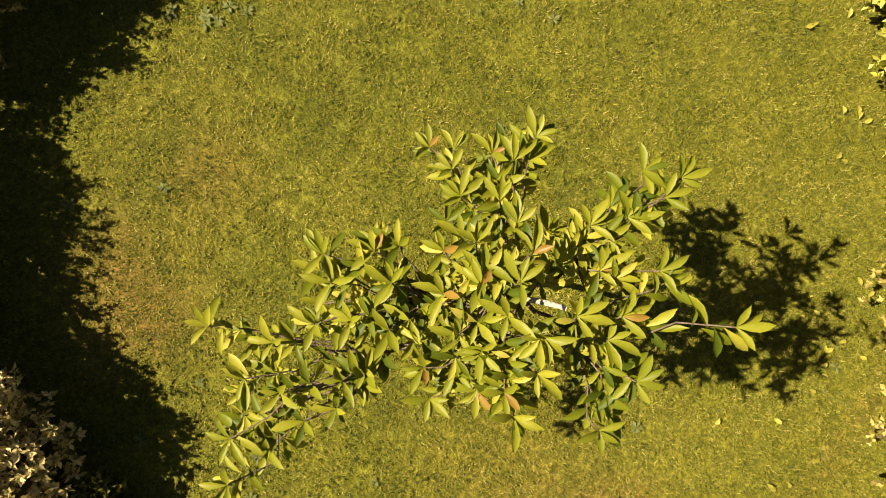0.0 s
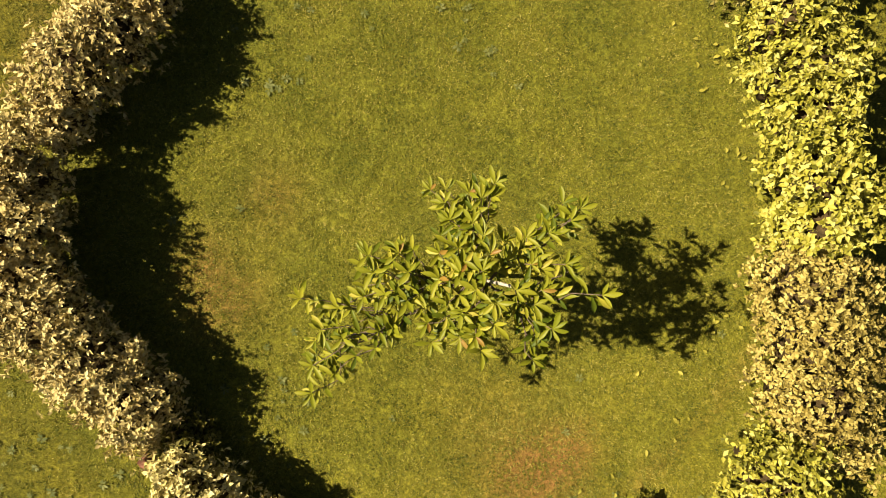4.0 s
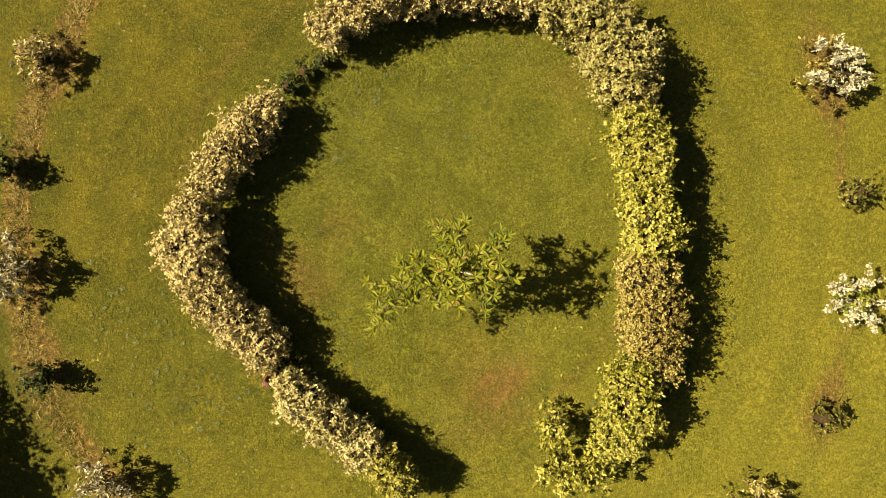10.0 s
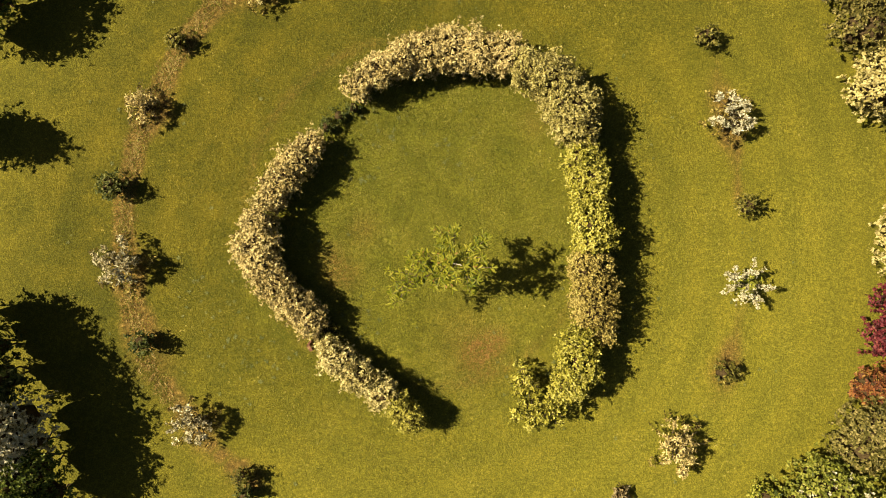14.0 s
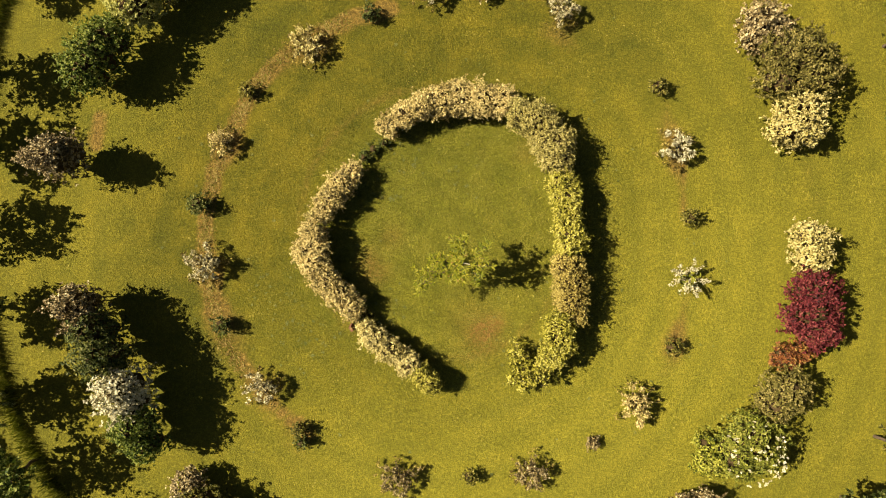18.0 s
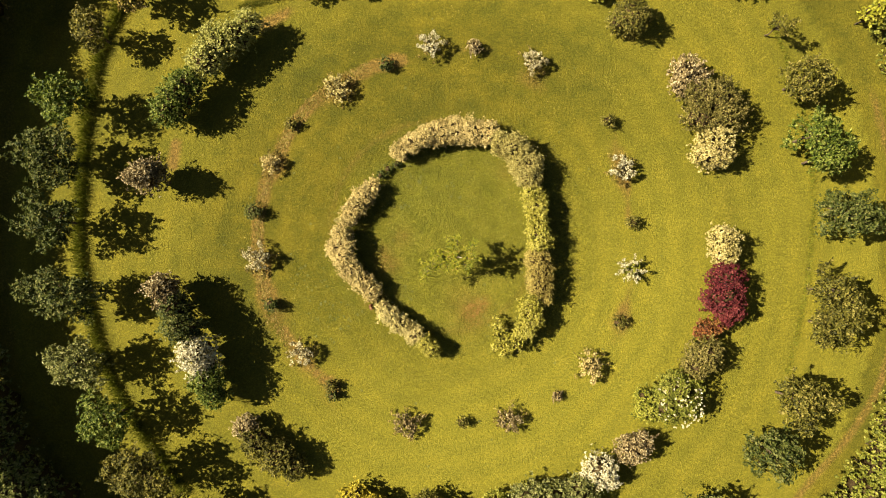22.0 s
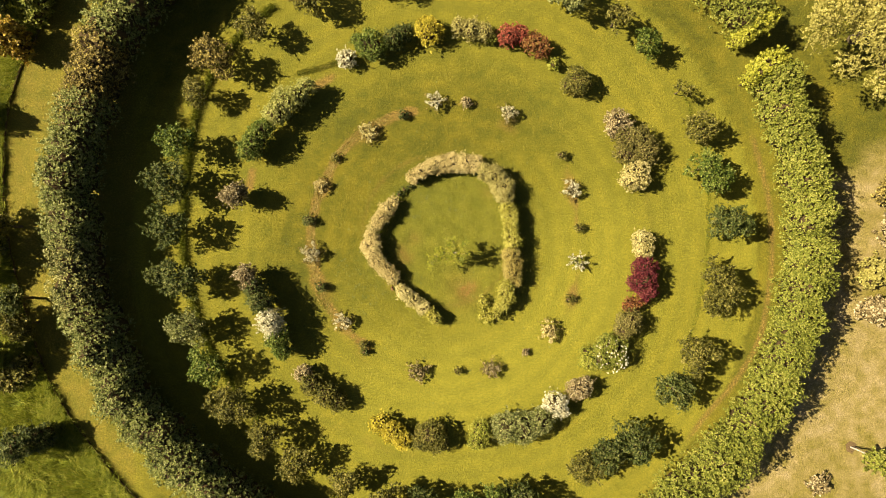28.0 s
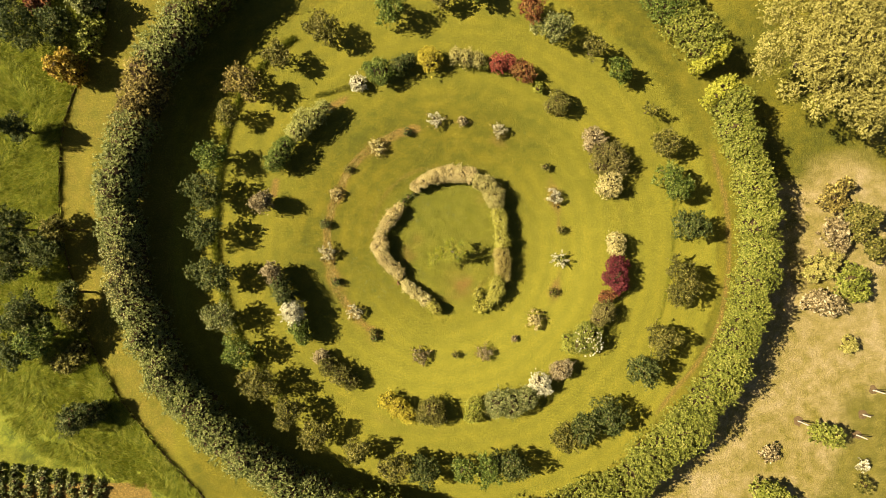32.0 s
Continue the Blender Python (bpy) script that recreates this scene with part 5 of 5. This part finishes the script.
def meadow(n, rng):
    y = rng.uniform(-19, 18, n)
    x = edge_x(y) - 0.1 - rng.uniform(0, 1, n) ** 1.3 * 7.0
    keep = (x > -26) & ~((y < -10.85 - 0.32 * (x + 25)) & (x < -15.0))
    return np.stack([x, y], 1)[keep]


grass_patch("meadow_grass", 150000, meadow, 0.30, 0.026, "meadowgrass", "tall rough meadow grass beyond the mown edge", 1.3, 0.08, tuft=14)

# ------------------------------------------------------------------ beyond the hedge, west
shrub("orange_tree", [(-20.65, 9.92, 0.74, 2.2), (-20.21, 9.52, 0.49, 1.9), (-20.40, 10.32, 0.43, 2.0)], "orange", "orange-gold leaved small tree at the meadow's edge", "tree", "", 200, (0.13, 0.08), amt=0.25)
shrub("shrub", [(-19.46, 12.15, 0.81, 1.5), (-19.70, 11.38, 0.56, 1.2)], "hedgegreen", "fresh yellow-green bush at the meadow's edge", "shrub", "", 200, (0.13, 0.08))
shrub("shrub", [(-22.32, 13.52, 0.62, 1.4)], "redbrown", "pink-flowering shrub in the meadow", "shrub", "", 200, (0.13, 0.08))
for row in [(-22.76, 11.95, 1.36, 3.4, "darkgreen"), (-20.92, 12.18, 0.97, 2.8, "darkgreen"), (-23.06, 6.52, 0.78, 3.0, "darkgreen"), (-22.94, 1.07, 1.31, 3.8, "darkgreen"), (-21.43, 0.03, 1.02, 3.4, "darkgreen"), (-23.21, -0.72, 1.15, 3.2, "darkgreen"), (-20.80, 1.09, 0.72, 3.0, "olive"), (-20.28, -2.41, 0.61, 2.6, "darkgreen"),
            (-22.19, -3.40, 1.19, 3.6, "darkgreen"), (-21.67, -4.77, 1.14, 3.4, "green"), (-23.00, -5.55, 1.03, 3.0, "darkgreen"), (-19.98, -3.63, 0.67, 2.4, "olive")]:
    small_tree(*row, TREE_WORDS[row[4]] + " open-crowned tree in the meadow", "meadow trees", 380, (0.11, 0.05), 0.07)
small_tree(-24.2, 6.7, 0.55, 4.8, "darkgreen", "tall thin young tree in the meadow", "meadow trees", 120, (0.15, 0.09), 0.05)
shrub("shrub", [(-19.42, 13.49, 0.74, 2.3), (-20.03, 13.86, 0.61, 2.1)], "greygreen", "grey-green tall shrub at the meadow's edge", "shrub", "", 220, (0.13, 0.08))
shrub("conifer", [(-19.90, -9.18, 0.80, 2.5), (-19.13, -8.93, 0.56, 1.9), (-20.70, -9.54, 0.50, 1.4)], "darkgreen", "very dark green bushy conifer at the meadow's edge", "conifer", "", 260, (0.12, 0.05), amt=0.25)
shrub("shrub", [(-20.29, -5.75, 0.63, 1.1), (-21.07, -6.38, 0.56, 1.0)], "olive", "olive bush under the meadow trees", "shrub", "", 200, (0.13, 0.08))


def crop_row(x, y0, y1):
    """A row of leafy crops in tilled soil, plant by plant."""
    y = y0
    rng = next_rng()
    while y > y1:
        shrub("crop_plant", [(x + rng.normal(0, 0.04), y, 0.22 * rng.uniform(0.8, 1.2), 0.45 * rng.uniform(0.8, 1.2))], "greygreen", "leafy green crop plant in a tilled row", "crop", "crop rows", 240, (0.13, 0.07), 0.5, 0.25, rough=2)
        y -= 0.42


for k in range(8):
    crop_row(-24.9 + 0.80 * k, -12.15 - 0.13 * k, -15.6)

# ------------------------------------------------------------------ beyond the hedge, east
def large_tree(x, y, r, h, kind, label):
    rng = next_rng()
    e = thing("large_tree", x, y, label, "tree")
    clumps, zc = [(0, 0, h * 0.62, r * 0.5, r * 0.5, h * 0.28)], h * 0.62
    for k in range(66):
        a, q = k * 2.4 + rng.uniform(-0.3, 0.3), r * math.sqrt((k + 1) / 66) * rng.uniform(0.85, 1.05)
        s = r * rng.uniform(0.12, 0.22)
        clumps.append((q * math.cos(a), q * math.sin(a), zc + h * 0.26 * (1 - (q / r) ** 2) + h * rng.uniform(-0.12, 0.06), s, s, s * 0.7))
    (V, F), core = foliage(clumps, 420, 0.08, 0.042, rng, 0.6, 0.32, 0.6, -0.5, 0.5, simple=True, shoots=8, shoot=0.35, heart=0.5)
    part("crown", mesh_np("large_crown", V, F, LEAF[kind]), e)
    V, F = tube_arrays(branch_points((0, 0, 0), (0, 0, zc), rng, 0, 7, 0.02), np.linspace(0.24, 0.12, 7), 10)
    part("trunk", mesh_np("large_trunk", V, F, BARK, True), e)
    for c in clumps[3::3]:
        V, F = tube_arrays(branch_points((0, 0, h * rng.uniform(0.25, 0.45)), c[:3], rng, 0.1), np.linspace(0.08, 0.02, 5), 6)
        part("limb", mesh_np("limb", V, F, BARK, True), e)
    return e


large_tree(20.11, 10.37, 4.12, 6.0, "bigtree", "large pale yellow-green tree with a wide open crown")
EAST = [("hedgebrown", "brownish sparse shrub", [(21.69, 2.84, 0.69, 1.2), (22.29, 3.48, 0.44, 1.0)]), ("olive", "yellow-olive rounded shrub", [(23.03, 1.74, 0.87, 1.7), (22.78, 0.97, 0.62, 1.4)]),
        ("pinkbrown", "brown-olive shrub", [(21.76, 0.97, 0.69, 1.2), (22.07, 0.34, 0.50, 1.1)]), ("bigtree", "cream-yellow loose shrub", [(20.91, -1.06, 0.69, 1.2), (20.51, -1.38, 0.44, 1.0), (21.60, -0.66, 0.44, 1.0)]),
        ("hedgegreen", "yellow-green dense shrub", [(22.56, -1.83, 0.87, 1.6), (23.00, -2.21, 0.56, 1.3)]), ("pinkbrown", "pinkish-cream loose shrub", [(20.82, -2.88, 0.69, 1.2), (21.60, -3.09, 0.63, 1.1), (20.31, -2.95, 0.38, 0.9)]),
        ("olive", "olive shrub", [(23.94, 0.03, 0.69, 1.4)]), ("bigtree", "small golden bush", [(22.67, -5.34, 0.47, 0.8)]), ("hedgegreen", "yellow-green twiggy shrub", [(20.91, -10.19, 0.56, 1.3), (21.48, -10.38, 0.56, 1.5)]),
        ("pinkbrown", "small brown shrub", [(18.33, -11.48, 0.48, 0.45)]), ("white", "small white-flowering bush", [(23.52, -12.11, 0.32, 0.5)]), ("olive", "small olive bush", [(23.52, -13.24, 0.41, 0.7)]),
        ("hedgegreen", "olive-yellow shrub", [(17.95, -13.56, 0.75, 1.4), (18.73, -13.84, 0.56, 1.3)])]
for kind, words, bl in EAST:
    shrub("shrub", bl, kind, words + " on dry ground beyond the hedge", "shrub", "shrubs on dry ground", 200, (0.13, 0.07), 0.5, 0.28, spikes=0.5)


def staked_tree(x, y, h):
    """A bare young trunk tied to a pale stake, in a disc of bare soil."""
    rng = next_rng()
    e = thing("tree_stake", x, y, "pale wooden stake with a bare thin trunk in bare soil", "stake", "stakes on dry ground")
    V, F = tube_arrays(branch_points((0, 0, 0), (0.03, 0.02, h), rng, 0, 4, 0.01), np.linspace(0.045, 0.035, 4), 8)
    part("stake", mesh_np("stake", V, F, PALE, True), e)
    V, F = tube_arrays(branch_points((0.12, 0.05, 0), (0.15, 0.1, h * 1.15), rng, 0, 5, 0.02), np.linspace(0.02, 0.008, 5), 6)
    part("trunk", mesh_np("thin_trunk", V, F, BARK, True), e)
    ang = np.linspace(0, 6.283, 15)[:-1]
    ring = np.stack([0.27 * np.cos(ang), 0.27 * np.sin(ang), 0 * ang + 0.012], 1) * (1 + 0.12 * rng.normal(0, 1, (14, 1)) * [1, 1, 0])
    V = np.concatenate([[[0, 0, 0.03]], ring])
    part("soil_disc", mesh_np("soil_disc", V, np.array([[0, 1 + k, 1 + (k + 1) % 14] for k in range(14)]), SOILM, True), e)
    return e


for row in [(20.08, -9.72, 1.0), (24.33, -7.99, 1.0), (23.76, -9.37, 0.6), (23.40, -10.52, 0.9)]:
    staked_tree(*row)


def old_brick(x, y):
    """A worn brick set on end in the turf at the hedge's foot."""
    bm = bmesh.new()
    bmesh.ops.create_cube(bm, size=1.0)
    bmesh.ops.scale(bm, vec=(0.085, 0.15, 0.24), verts=bm.verts)
    bmesh.ops.bevel(bm, geom=bm.edges[:], offset=0.006, segments=2, affect="EDGES")
    me = bpy.data.meshes.new("old_brick")
    bm.to_mesh(me)
    bm.free()
    me.materials.append(BRICK)
    ob = new("old_brick", me)
    ob.matrix_world = pose(x, y, 0.09, 14, -12, 28)
    return tagged(ob, "worn red-brown brick standing on end in the grass", "brick")


BRICK = inner_material("fired_clay", (0.26, 0.12, 0.075))
old_brick(-2.53, -1.93)
